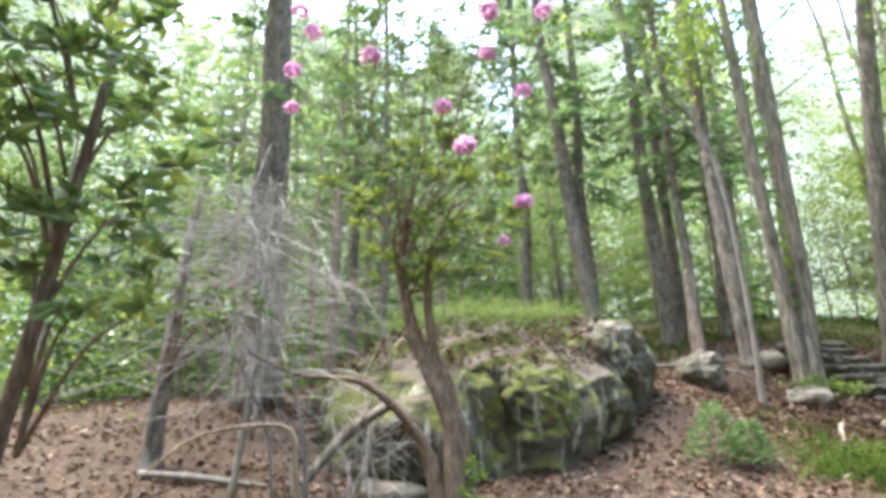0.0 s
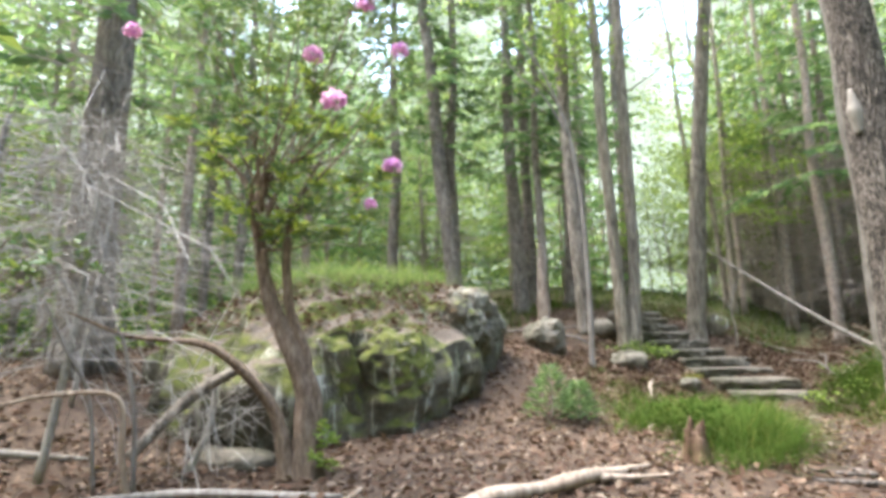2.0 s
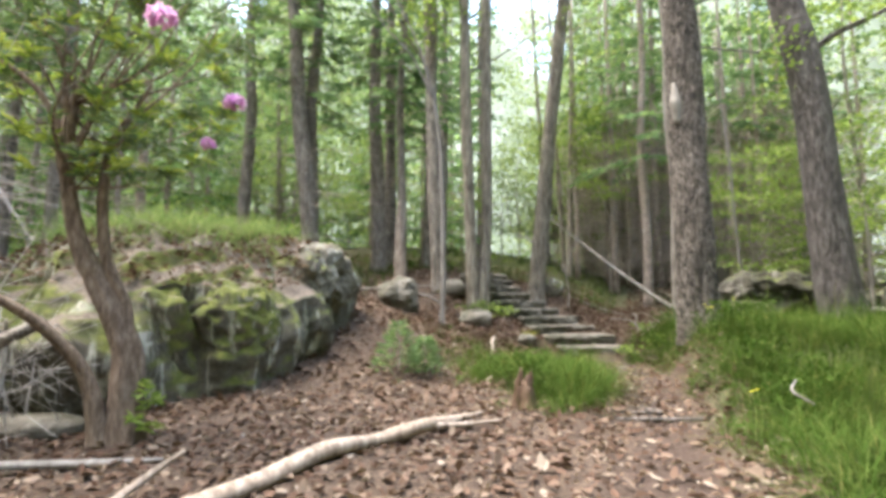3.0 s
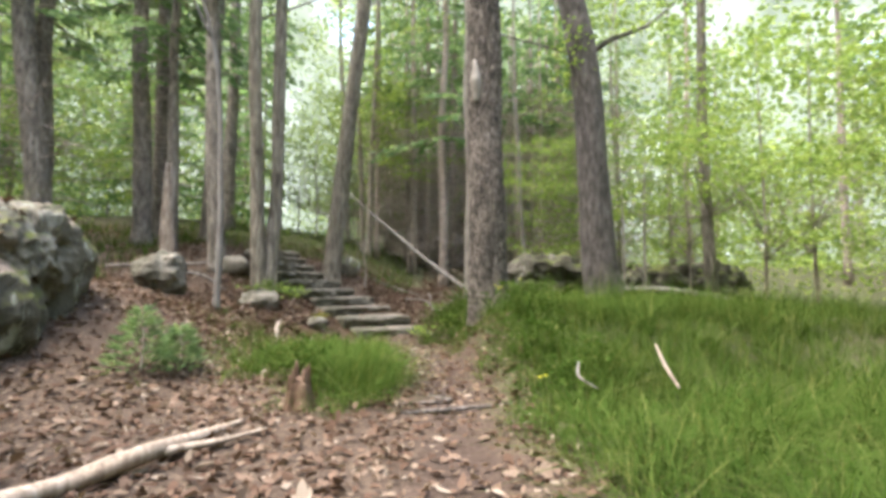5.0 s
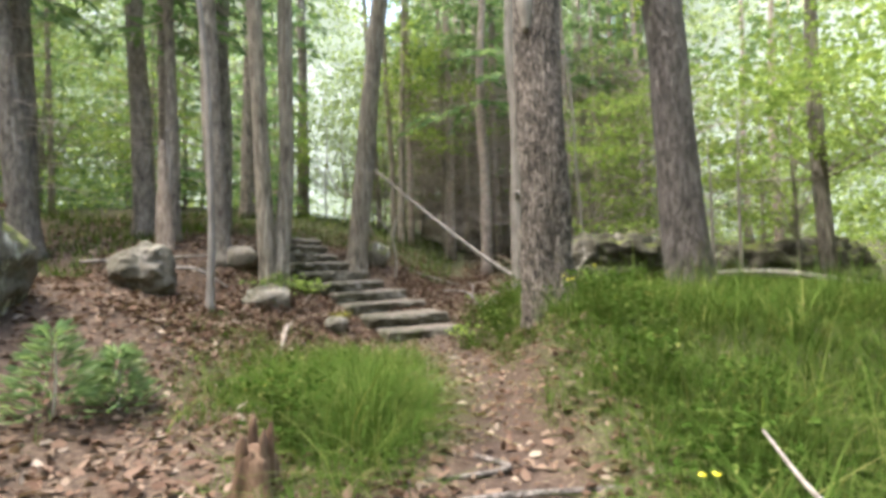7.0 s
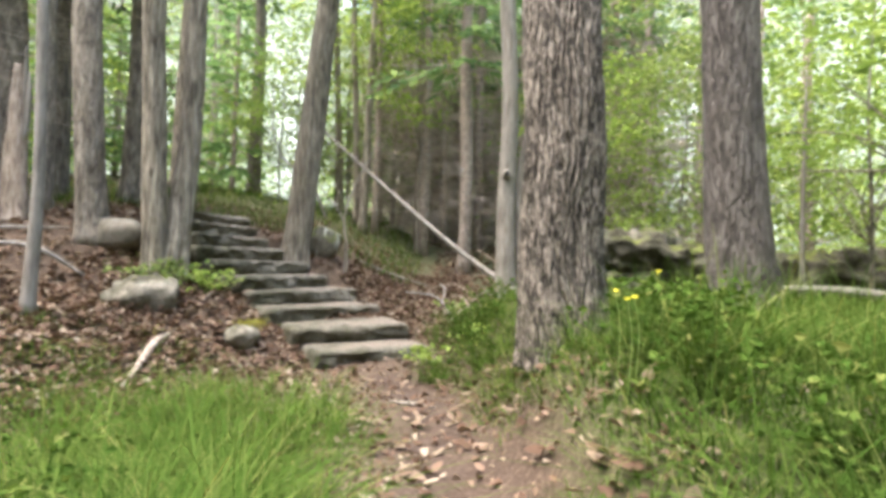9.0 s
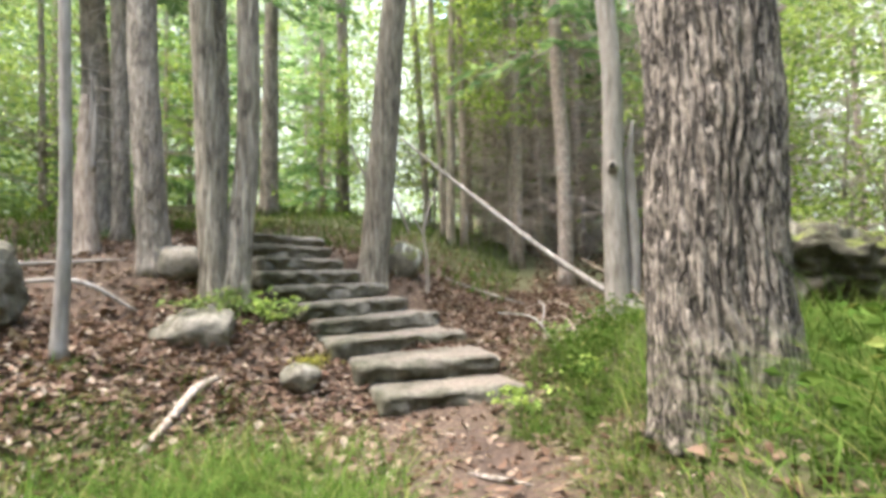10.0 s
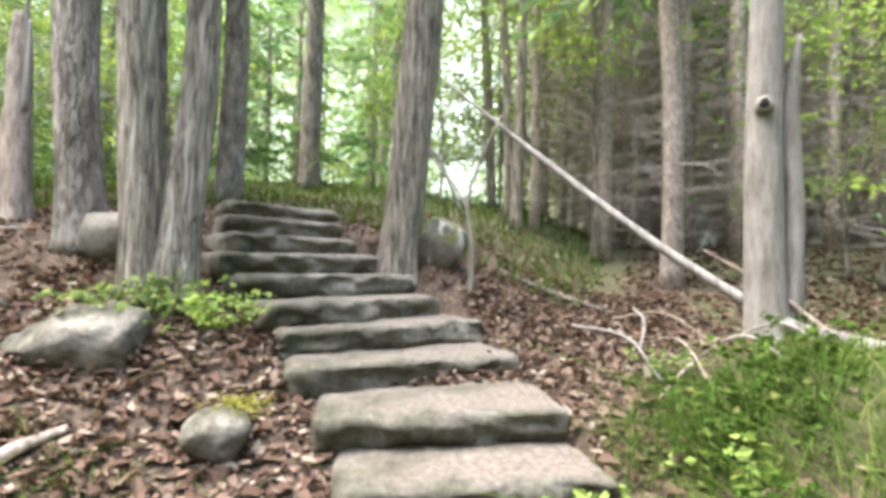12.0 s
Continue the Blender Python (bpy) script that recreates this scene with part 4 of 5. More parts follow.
places = [(6.9, 0.9, 1.1, 0.3), (3.9, 3.7, 1.0, 0.9), (5.7, 3.0, 1.15, 2.0), (6.6, -2.2, 1.0, 4.0), (7.6, 3.2, 1.2, 1.0), (5.9, 4.4, 1.0, 2.2), (8.4, -1.0, 1.2, 0.7), (9.2, -4.2, 1.3, 3.0), (3.6, 5.4, 0.9, 1.9), (-3.0, 7.6, 1.0, 0.2), (-3.9, 8.8, 1.1, 4.0), (-2.5, 9.8, 1.2, 5.0), (-7.5, 4.6, 0.9, 1.2), (7.2, -7.5, 1.2, 2.0), (8.5, -10.5, 1.2, 2.6)]
while len(places) < 40:
    a, r = rng.uniform(-0.4, 3.6), rng.uniform(11, 26)
    x, y = -1.5 + r * math.cos(a), -4 + r * math.sin(a)
    if clear_of_walk(x, y) and not in_glade(x, y):
        places.append((x, y, rng.uniform(0.8, 1.4), rng.uniform(0, 6.28)))
def young_spruce(seed):
    ob = thing("young_spruce", 0, 0, 0, "young spruce with level green boughs down to the ground", "tree", "young spruces of the wood")
    part("trunk", tube([(0, 0, -0.2), (0.02, 0, 3), (0, 0, 8.5)], [0.07, 0.05, 0.01], 7, 4, 0.04, seed), M_SPRUCEBARK, ob)
    geo, st = spruce_crown(seed, 0.9, 8.3, 1.9, 0.62, 9, 0.24)
    part("crown", geo, M_BOUGH, ob, "level boughs of fresh green needles", smooth=False)
    part("branchwork", st, M_DEADTWIG, ob, kind="stuff")
    return ob


ys = [(-5.2, 8.6, 0.9, 0.5), (-7.2, 8.3, 1.0, 2.0), (-6.6, 11.8, 1.25, 1.0), (-8.8, 6.8, 1.0, 3.0), (-2.2, 12.5, 1.2, 5.0), (-9.6, 10.0, 1.3, 0.0), (-8.6, 14.5, 1.4, 2.5)]
while len(ys) < 24:
    a, r = rng.uniform(1.75, 3.7), rng.uniform(11.5, 24)
    x, y = -1.5 + r * math.cos(a), -4 + r * math.sin(a)
    if clear_of_walk(x, y) and not in_glade(x, y):
        ys.append((x, y, rng.uniform(0.9, 1.5), rng.uniform(0, 6.28)))
spread_copies([young_spruce(231), young_spruce(232)], ys)
spread_copies([young_tree(221, M_LIME), young_tree(222, M_LIME), young_tree(223, M_LEAF)], places)


def far_woods(seed, n, near, far, top, size, mat, label, arc=(-0.6, 4.3)):
    """Leaves of the undergrowth and the deep wood, beyond the trees that can be told apart."""
    r = np.random.default_rng(seed)
    k = n // 40
    a, d = r.uniform(*arc, k), np.sqrt(r.uniform(near**2, far**2, k))
    cx, cy = -1.0 + d * np.cos(a), -4 + d * np.sin(a)
    ok = np.array([clear_of_walk(p, q) and not (top > 5 and in_glade(p, q)) and not (mat is M_LIME and -1.5 < p < 9 and 6 < q < 19) for p, q in zip(cx, cy)])
    cx, cy = cx[ok], cy[ok]
    cz = ground_z(cx, cy) + top * r.random(len(cx)) ** 1.5
    geo = spray(r, np.stack([cx, cy, cz], 1), (0.9, 0.9, 0.35), 40, size, 0.55, 0.1)
    return tagged(part("far_woods", geo, mat, smooth=False), label, "foliage", kind="stuff")


far_woods(501, 50000, 11, 24, 2.4, 0.14, M_LIME, "bright green undergrowth between the trunks")
# the two far layers wear the leaf colour with haze painted in
far_woods(502, 42000, 22, 46, 14.0, 0.5, M_HAZED_LEAF, "green depth of the wood, haze mixed into its leaf colour", (-1.0, 5.2))
far_woods(503, 32000, 30, 56, 28.0, 0.8, M_HAZED_LEAF, "tall far depth of the wood, haze mixed into its leaf colour", (-1.0, 5.2))
r = np.random.default_rng(505)
bx, by = r.uniform(-1.5, 9, 5200), r.uniform(7.5, 22, 5200)
bz = ground_z(bx, by) + r.uniform(0.1, 6.3, 5200)
bo = np.stack([bx, by, bz], 1)
bd = r.normal(size=(5200, 5, 3)) * [0.7, 0.7, 0.22]
tagged(part("deep_brushwood", sticks(np.repeat(bo, 5, 0), (bo[:, None] + bd).reshape(-1, 3), np.full(26000, 0.012), np.full(26000, 0.004)), M_DEADTWIG, smooth=False), "brown tangle of dead spruce branches between the trunks", "branches", kind="stuff")
far_woods(506, 42000, 13, 26, 11.0, 0.2, M_NEEDLE, "dark conifer depth beyond the outcrop", (2.15, 3.5))
far_woods(507, 15000, 19, 32, 8.0, 0.3, M_LIME, "light green depth of young broadleaved wood", (-0.7, 1.0))
far_woods(508, 26000, 15, 30, 17.0, 0.26, M_NEEDLE, "dark conifer tops beyond the outcrop", (2.2, 3.7))
far_woods(504, 9000, 14, 22, 7.0, 0.16, M_NEEDLE, "thin green needles high among the spruces", (0.9, 1.9))
# ring that gives off its own light in place of bright hazy distance
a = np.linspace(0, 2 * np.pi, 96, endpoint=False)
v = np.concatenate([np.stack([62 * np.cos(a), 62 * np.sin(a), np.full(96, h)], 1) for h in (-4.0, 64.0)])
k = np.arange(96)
tagged(part("backdrop", (v, np.stack([k, (k + 1) % 96, (k + 1) % 96 + 96, k + 96], 1)), M_HAZE_GLOW), "glowing backdrop painted as pale haze beyond the wood", "backdrop", kind="structure")

# young beech whose leaf layers hang before the spruce stand
beech = thing("beech_tree", 0.3, 6.2, G(0.3, 6.2) - 0.05, "slim young beech with level layers of fresh leaves", "tree")
part("trunk", tube([(0, 0, 0), (0.04, 0, 2), (-0.03, 0.05, 4), (0.05, 0, 7)], [0.05, 0.042, 0.03, 0.006], 10, 6, 0.05, 41, 0.3), M_GREYBARK, beech)
geo, pts = leafy_crown(241, 3.0, 6.6, 1.25, 34, 60, 0.12, (0.34, 0.34, 0.05))
part("limbwork", limbs_to(241, pts, 2.2, 0.7, 0.012), M_GREYBARK, beech, kind="stuff")
part("crown", geo, M_LIME, beech, "level layers of fresh green leaves", smooth=False)


# ---- rhododendron in front of the outcrop ----
def rosette(rng, pts, count, length, width=0.3):
    """Whorls of long leaves, spreading from each shoot tip."""
    at = np.repeat(pts, count, 0) + rng.normal(size=(len(pts) * count, 3)) * 0.015
    a = rng.uniform(0, 6.283, len(at))
    way = np.stack([np.cos(a), np.sin(a), rng.uniform(-0.5, 0.7, len(at))], 1)
    ln = length * rng.uniform(0.65, 1.2, len(at))
    return leaves(at, way, ln, ln * width, rng, 0.2)


def flower_truss(parent, x, y, z, r, seed):
    rng = np.random.default_rng(seed)
    n = 70
    d = rng.normal(size=(n, 3))
    d /= np.linalg.norm(d, axis=1)[:, None]
    d[:, 2] = np.abs(d[:, 2]) * 1.1 - 0.3
    part("flower", leaves(np.array([x, y, z]) + d * r * 0.45, d + rng.normal(size=d.shape) * 0.35, r * 0.75, r * 0.62, rng, 0.3), M_PETAL, parent, "round pink flower head", smooth=False)


RX, RY = -2.96, -8.44
rh = thing("rhododendron", RX, RY, G(RX, RY) - 0.05, "tall rhododendron with twisted brown stems and pink flowers", "shrub")
rel = lambda x, y, z: (x - RX, y - RY, z - G(RX, RY) + 0.05)
part("stem", tube([rel(-2.92, -8.4, -0.06), rel(-2.92, -8.4, 0.4), rel(-2.93, -8.41, 0.73), rel(-3.02, -8.51, 1.07), rel(-3.17, -8.68, 1.55), rel(-3.24, -8.77, 2.02), rel(-3.27, -8.81, 2.45), rel(-3.21, -8.74, 3.0)], [0.13, 0.115, 0.1, 0.085, 0.065, 0.055, 0.05, 0.015], 26, 12, 0.12, 31, 0.35, 9, 0.014), M_RHODOBARK, rh, "peeling reddish-brown twisted stem")
part("stem", tube([rel(-2.94, -8.42, 0.85), rel(-2.96, -8.44, 1.1), rel(-3.05, -8.55, 1.47), rel(-3.09, -8.59, 1.97), rel(-3.06, -8.55, 2.43), rel(-2.9, -8.36, 3.0)], [0.06, 0.052, 0.045, 0.042, 0.035, 0.012], 16, 8, 0.1, 32), M_RHODOBARK, rh)
part("stem", tube([rel(-3.02, -8.51, -0.04), rel(-3.1, -8.6, 0.51), rel(-3.27, -8.81, 0.88), rel(-3.46, -9.08, 1.14), rel(-3.64, -9.38, 1.2), rel(-3.78, -9.64, 1.24), rel(-3.95, -10.03, 1.43)], [0.085, 0.062, 0.05, 0.036, 0.022, 0.018, 0.006], 16, 8, 0.16, 33, 0.4), M_RHODOBARK, rh, "bare half-dead side stem")
part("stem", tube([rel(-3.26, -8.79, 2.3), rel(-3.32, -8.88, 2.6), rel(-3.45, -9.01, 2.85), rel(-3.7, -9.31, 3.1)], [0.03, 0.026, 0.02, 0.008], 10, 6, 0.1, 34), M_RHODOBARK, rh)
rr = np.random.default_rng(31)
tips = []
for i in range(400):
    a, q = rr.uniform(0, 6.283), math.sqrt(rr.uniform(0, 1))
    z = rr.uniform(2.15, 5.4)
    wide = 1.12 * (0.6 + 0.5 * math.sin((z - 2.2) / 3.2 * 2.8))
    tips.append((-0.02 + math.cos(a) * q * wide, -0.1 + math.sin(a) * q * wide, z))
tips = np.array(tips)
for i, p in enumerate(tips[::14]):
    s = np.array(rel(-3.24, -8.77, rr.uniform(2.0, 2.8)))
    part("branch", tube([s, s * 0.5 + p * 0.5 + rr.normal(size=3) * 0.12 - [0, 0, 0.12], p], [0.015, 0.01, 0.004], 5, 4, 0.1, i), M_RHODOBARK, rh)
tw_a = tips[rr.integers(0, len(tips), 420)]
part("twig_tangle", sticks(tw_a, tw_a + rr.normal(size=(420, 3)) * 0.2, np.full(420, 0.004), np.full(420, 0.002)), M_TWIG, rh, kind="stuff")
part("foliage", rosette(rr, tips, 20, 0.12, 0.2), M_RHODO, rh, "whorls of leathery green leaves", smooth=False)
low = tips[tips[:, 2] < 3.3]
part("new_growth", rosette(rr, low[::2] + [0, 0, 0.04], 16, 0.14, 0.24), M_SHOOT, rh, "bright yellow-green young leaves", smooth=False, kind="stuff")
part("new_shoot_tuft", rosette(rr, np.array([rel(-2.72, -8.38, 0.1 + 0.06 * k) for k in range(7)]) + rr.normal(size=(7, 3)) * 0.05, 16, 0.1), M_LIME, rh, "fresh green shoots at the foot", smooth=False, kind="stuff")
FLOWERS = [(-3.56, -9.9, 4.95, 0.09), (-3.5, -9.76, 4.71, 0.09), (-3.57, -9.93, 4.23, 0.09), (-3.57, -9.92, 3.81, 0.072), (-3.06, -9.33, 4.37, 0.108), (-2.1, -9.19, 3.41, 0.077), (-1.69, -9.33, 2.85, 0.086), (-2.11, -8.61, 4.21, 0.081), (-1.82, -8.47, 3.7, 0.081), (-1.85, -8.51, 2.63, 0.081), (-2.19, -8.41, 2.37, 0.059), (-2.09, -8.58, 4.68, 0.099), (-1.75, -8.17, 4.68, 0.081)]
for i, (x, y, z, r) in enumerate(FLOWERS):
    flower_truss(rh, *rel(x, y, z), r, 300 + i)

# second rhododendron close by, with large dark leaves
R2X, R2Y = -2.45, -11.76
rh2 = thing("rhododendron", R2X, R2Y, G(R2X, R2Y) - 0.05, "rhododendron bush with large glossy dark leaves", "shrub")
part("stem", tube([(-0.25, -0.1, 0), (-0.2, 0.0, 0.8), (-0.1, 0.1, 1.7), (0.0, 0.2, 2.8), (0.0, 0.25, 3.6)], [0.06, 0.05, 0.04, 0.03, 0.012], 12, 8, 0.1, 35, 0.5), M_RHODOBARK, rh2)
t2 = np.stack([rr.uniform(-0.5, 0.5, 130), rr.uniform(-0.7, 0.62, 130), rr.uniform(1.75, 4.2, 130)], 1)
for i, p in enumerate(t2[::9]):
    part("branch", tube([(-0.08, 0.12, max(0.9, p[2] - 0.7)), p * 0.5 + np.array([0.0, 0.05, p[2] * 0.5 - 0.2]), p], [0.016, 0.011, 0.005], 5, 4, 0.1, i), M_RHODOBARK, rh2)
part("foliage", rosette(rr, t2, 14, 0.16, 0.36), M_RHODO, rh2, "large leathery leaves", smooth=False)

# old shrub stem at the back left with a few leaves and one flower
R3X, R3Y = -5.9, -10.31
rh3 = thing("rhododendron", R3X, R3Y, G(R3X, R3Y) - 0.05, "old dark rhododendron stem with a few leafy twigs", "shrub")
part("stem", tube([(0, 0, 0), (0.02, 0.0, 0.6), (0.05, 0.05, 1.4), (0.1, 0.1, 2.4), (0.0, 0.2, 3.4)], [0.11, 0.09, 0.08, 0.06, 0.02], 14, 8, 0.1, 36, 0.4), M_PINEBARK, rh3)
t3 = np.concatenate([np.stack([rr.uniform(1.2, 2.0, 16), rr.uniform(-0.3, 0.6, 16), rr.uniform(1.5, 1.9, 16)], 1), np.stack([rr.uniform(-0.8, 0.1, 10), rr.uniform(-0.6, 0.2, 10), rr.uniform(0.9, 1.6, 10)], 1)])
for i, p in enumerate(t3[::2]):
    part("branch", tube([(0.04, 0.03, 1.0), p * 0.5 + np.array([0, 0, 0.65]), p], [0.012, 0.008, 0.003], 5, 4, 0.1, i), M_RHODOBARK, rh3)
part("foliage", rosette(rr, t3, 12, 0.12, 0.34), M_RHODO, rh3, smooth=False)
flower_truss(rh3, -0.3, 0.1, 1.15, 0.08, 330)


# ---- dead wood ----
def grey_brush(name, x, y, z, seed, span, count, label):
    """A tangle of dead grey twigs that droop from a bent stem."""
    rng = np.random.default_rng(seed)
    ob = thing(name, x, y, z, label, "dead branch")
    part("stem", tube([(0, 0, 0), (0.1, 0.1, span[2] * 0.4), (0.0, 0.2, span[2] * 0.8), (0.15, 0.1, span[2])], [0.035, 0.028, 0.02, 0.008], 8, 6, 0.08, seed), M_TWIG, ob)
    a = np.stack([rng.uniform(-0.3, 0.3, count), rng.uniform(-0.2, 0.3, count), rng.uniform(0.3, 1, count) * span[2]], 1)
    d = rng.normal(size=(count, 3)) * [span[0], span[1], 0.35]
    d[:, 2] -= 0.15
    b = a + d
    c = b + d * 0.5 * rng.uniform(0.4, 1, (count, 1)) + rng.normal(size=(count, 3)) * 0.12 - [0, 0, 0.12]
    e = (a + b) / 2
    h = e + rng.normal(size=(count, 3)) * [0.25, 0.25, 0.2]
    part("twig_tangle", sticks(np.concatenate([a, b, e]), np.concatenate([b, c, h]), np.r_[np.full(count, 0.006), np.full(count, 0.0045), np.full(count, 0.0035)], np.r_[np.full(count, 0.005), np.full(2 * count, 0.002)]), M_TWIG, ob, "fine bare grey twigs", kind="stuff")
    return ob


grey_brush("dead_brush", -4.45, -9.91, G(-4.45, -9.91), 51, (0.6, 0.6, 3.3), 160, "dead grey brushwood with lichen, hanging in a tangle")
grey_brush("dead_brush", -6.3, -9.06, G(-6.3, -9.06), 52, (0.8, 0.8, 3.4), 190, "dead grey brushwood in a tangle")
grey_brush("dead_brush", -3.85, -8.96, G(-3.85, -8.96), 53, (0.3, 0.3, 0.95), 60, "low tangle of dead twigs beside the outcrop")

fallen = lambda name, pts, rad, seed, label, mat=M_DEADWOOD, sides=12: tagged(part(name, tube(pts, rad, sides, 8, 0.1, seed), mat), label, "fallen branch")
gp = lambda x, y, h=0.0: (x, y, G(x, y) + h)
fallen("fallen_branch", [gp(-1.45, -9.46, 0.03), gp(-1.2, -8.91, 0.05), gp(-1.05, -8.36, 0.07), gp(-0.9, -7.91, 0.04), gp(-0.65, -7.61, 0.1), gp(-0.55, -7.06, 0.06), gp(-0.45, -6.56, 0.04)], [0.05, 0.065, 0.07, 0.06, 0.06, 0.035, 0.015], 61, "crooked bare grey branch lying on the leaves")
fallen("fallen_branch", [gp(-0.58, -7.51, 0.08), gp(-0.4, -7.16, 0.05), gp(-0.2, -6.76, 0.03)], [0.03, 0.025, 0.01], 62, "short grey stick lying on the leaves")
fallen("fallen_branch", [gp(-3.75, -9.86, 0.03), gp(-3.2, -9.31, 0.05), gp(-2.6, -8.86, 0.03), gp(-2.2, -8.66, 0.03)], [0.03, 0.035, 0.03, 0.012], 63, "pale stick lying among dead leaves", M_PALEBARK)
fallen("fallen_branch", [gp(-1.9, -9.31, 0.02), gp(-1.85, -9.06, 0.12), gp(-1.75, -8.91, 0.22)], [0.025, 0.022, 0.012], 64, "stub of branch sticking out of the leaves")
fallen("fallen_branch", [gp(-5.7, -10.46, 0.05), gp(-5.2, -9.96, 0.08), gp(-4.7, -9.46, 0.03)], [0.03, 0.035, 0.02], 65, "pale fallen stick lying among dead leaves", M_PALEBARK)
fallen("fallen_branch", [gp(-3.54, -9.62, 0.0), gp(-3.57, -9.67, 0.35), gp(-3.6, -9.73, 0.78), gp(-3.85, -10.05, 0.82), gp(-4.1, -10.41, 0.72), gp(-4.4, -10.76, 0.4)], [0.026, 0.022, 0.018, 0.016, 0.013, 0.006], 66, "dead stem bent over sideways", M_DEADWOOD)
fallen("fallen_branch", [gp(-3.62, -9.54, 0.0), gp(-3.63, -9.58, 0.6), gp(-3.76, -9.64, 1.15), gp(-3.82, -9.71, 1.35)], [0.022, 0.02, 0.016, 0.008], 67, "thin pale upright dead stem", M_PALEBARK)
fallen("fallen_branch", [gp(-3.9, -9.71, 0.0), gp(-3.96, -9.79, 0.75), gp(-4.04, -9.97, 1.15), gp(-4.1, -10.12, 1.5)], [0.016, 0.016, 0.014, 0.008], 68, "thin pale slanting dead stem", M_PALEBARK)
fallen("fallen_branch", [gp(-3.82, -9.51, 0.25), gp(-3.7, -9.08, 0.68), gp(-3.55, -8.66, 0.95)], [0.05, 0.06, 0.05], 69, "dark rotten branch propped on the outcrop", M_PINEBARK)
fallen("fallen_branch", [gp(2.91, -6.33, 0.57), gp(2.68, -7.0, 0.50), gp(2.63, -7.31, 0.40)], [0.008, 0.014, 0.008], 70, "pale dead stick lying in the grass", M_DEADWOOD)
fallen("fallen_branch", [gp(2.19, -6.55, 0.46), gp(2.02, -7.14, 0.45), gp(2.14, -7.17, 0.36)], [0.006, 0.01, 0.006], 71, "thin dead stick in the grass", M_PALEBARK)
fallen("fallen_branch", [gp(5.2, 0.4, 0.25), gp(5.9, -0.2, 0.25), gp(6.8, -0.9, 0.2)], [0.05, 0.05, 0.03], 72, "pale fallen branch behind the grass", M_PALEBARK)
fallen("fallen_branch", [gp(-1.75, -0.95, 0.02), gp(-1.7, -1.3, 0.06), gp(-1.6, -1.7, 0.04), gp(-1.5, -2.1, 0.02)], [0.02, 0.035, 0.03, 0.02], 73, "brown stick beside the steps")
fallen("fallen_branch", [gp(-0.55, 3.2, 0.05), gp(0.1, 3.3, 0.05), gp(0.8, 3.1, 0.03)], [0.02, 0.025, 0.01], 74, "dark stick lying on the bank", M_PINEBARK)
fallen("fallen_branch", [gp(0.4, 2.4, 0.05), gp(0.9, 1.9, 0.2), gp(1.15, 1.3, 0.08)], [0.012, 0.015, 0.008], 75, "thin pale stick on the bank", M_PALEBARK)
fallen("fallen_branch", [gp(0.95, 3.3, 0.05), gp(1.05, 2.4, 0.2), gp(1.0, 1.8, 0.05)], [0.01, 0.014, 0.006], 76, "thin pale stick on the bank", M_PALEBARK)
fallen("fallen_branch", [gp(-3.9, -1.2, 0.2), gp(-3.3, -0.9, 0.35), gp(-2.9, -0.6, 0.1)], [0.02, 0.025, 0.012], 77, "pale stick on the bank by the boulder", M_PALEBARK)
fallen("fallen_branch", [gp(-4.6, -1.6, 0.25), gp(-4.0, -1.2, 0.35), gp(-3.4, -0.2, 0.3)], [0.025, 0.03, 0.012], 78, "bare stick on the bank", M_PALEBARK)
fallen("fallen_branch", [gp(0.75, -6.1, 0.0), gp(1.2, -6.0, 0.035), gp(1.75, -6.05, 0.0)], [0.012, 0.02, 0.012], 79, "root across the path", M_DARKBARK)
fallen("fallen_branch", [gp(0.95, -5.3, 0.0), gp(1.2, -5.6, 0.03), gp(0.6, -5.9, 0.0)], [0.012, 0.022, 0.012], 80, "root across the path", M_DARKBARK)
fallen("fallen_branch", [gp(0.6, -1.7, 0.0), gp(0.8, -1.78, 0.03), gp(1.02, -1.75, 0.0)], [0.012, 0.018, 0.01], 81, "short dark stick on the path", M_PINEBARK)
fallen("fallen_branch", [gp(2.75, 0.35, 0.0), gp(2.85, 0.25, 0.3), gp(2.96, 0.15, 0.52)], [0.035, 0.035, 0.03], 82, "pale broken branch end standing in the grass", M_PALEBARK)
fallen("fallen_branch", [gp(3.5, 2.3, 0.35), gp(3.65, 2.2, 0.5), gp(3.8, 2.1, 0.6)], [0.03, 0.03, 0.025], 83, "pale broken branch end on the boulder", M_PALEBARK)
for i, (bx, by, tx, ty, h) in enumerate([(1.5, 1.2, 1.0, 2.3, 0.25), (1.9, 1.0, 1.3, 1.7, 0.3), (0.7, 2.9, 1.6, 2.5, 0.2), (1.7, 2.4, 2.3, 1.6, 0.25), (1.1, 1.0, 1.45, 1.9, 0.15), (2.6, 3.9, 1.6, 4.3, 0.2), (3.2, 4.8, 2.4, 4.2, 0.25)]):
    fallen("fallen_branch", [gp(bx, by, 0.02), gp((bx + tx) / 2 + 0.06, (by + ty) / 2, h), gp(tx, ty, 0.03)], [0.007, 0.012, 0.005], 110 + i, "thin bare twig lying on the bank", M_PALEBARK if i % 2 else M_DEADWOOD, 8)
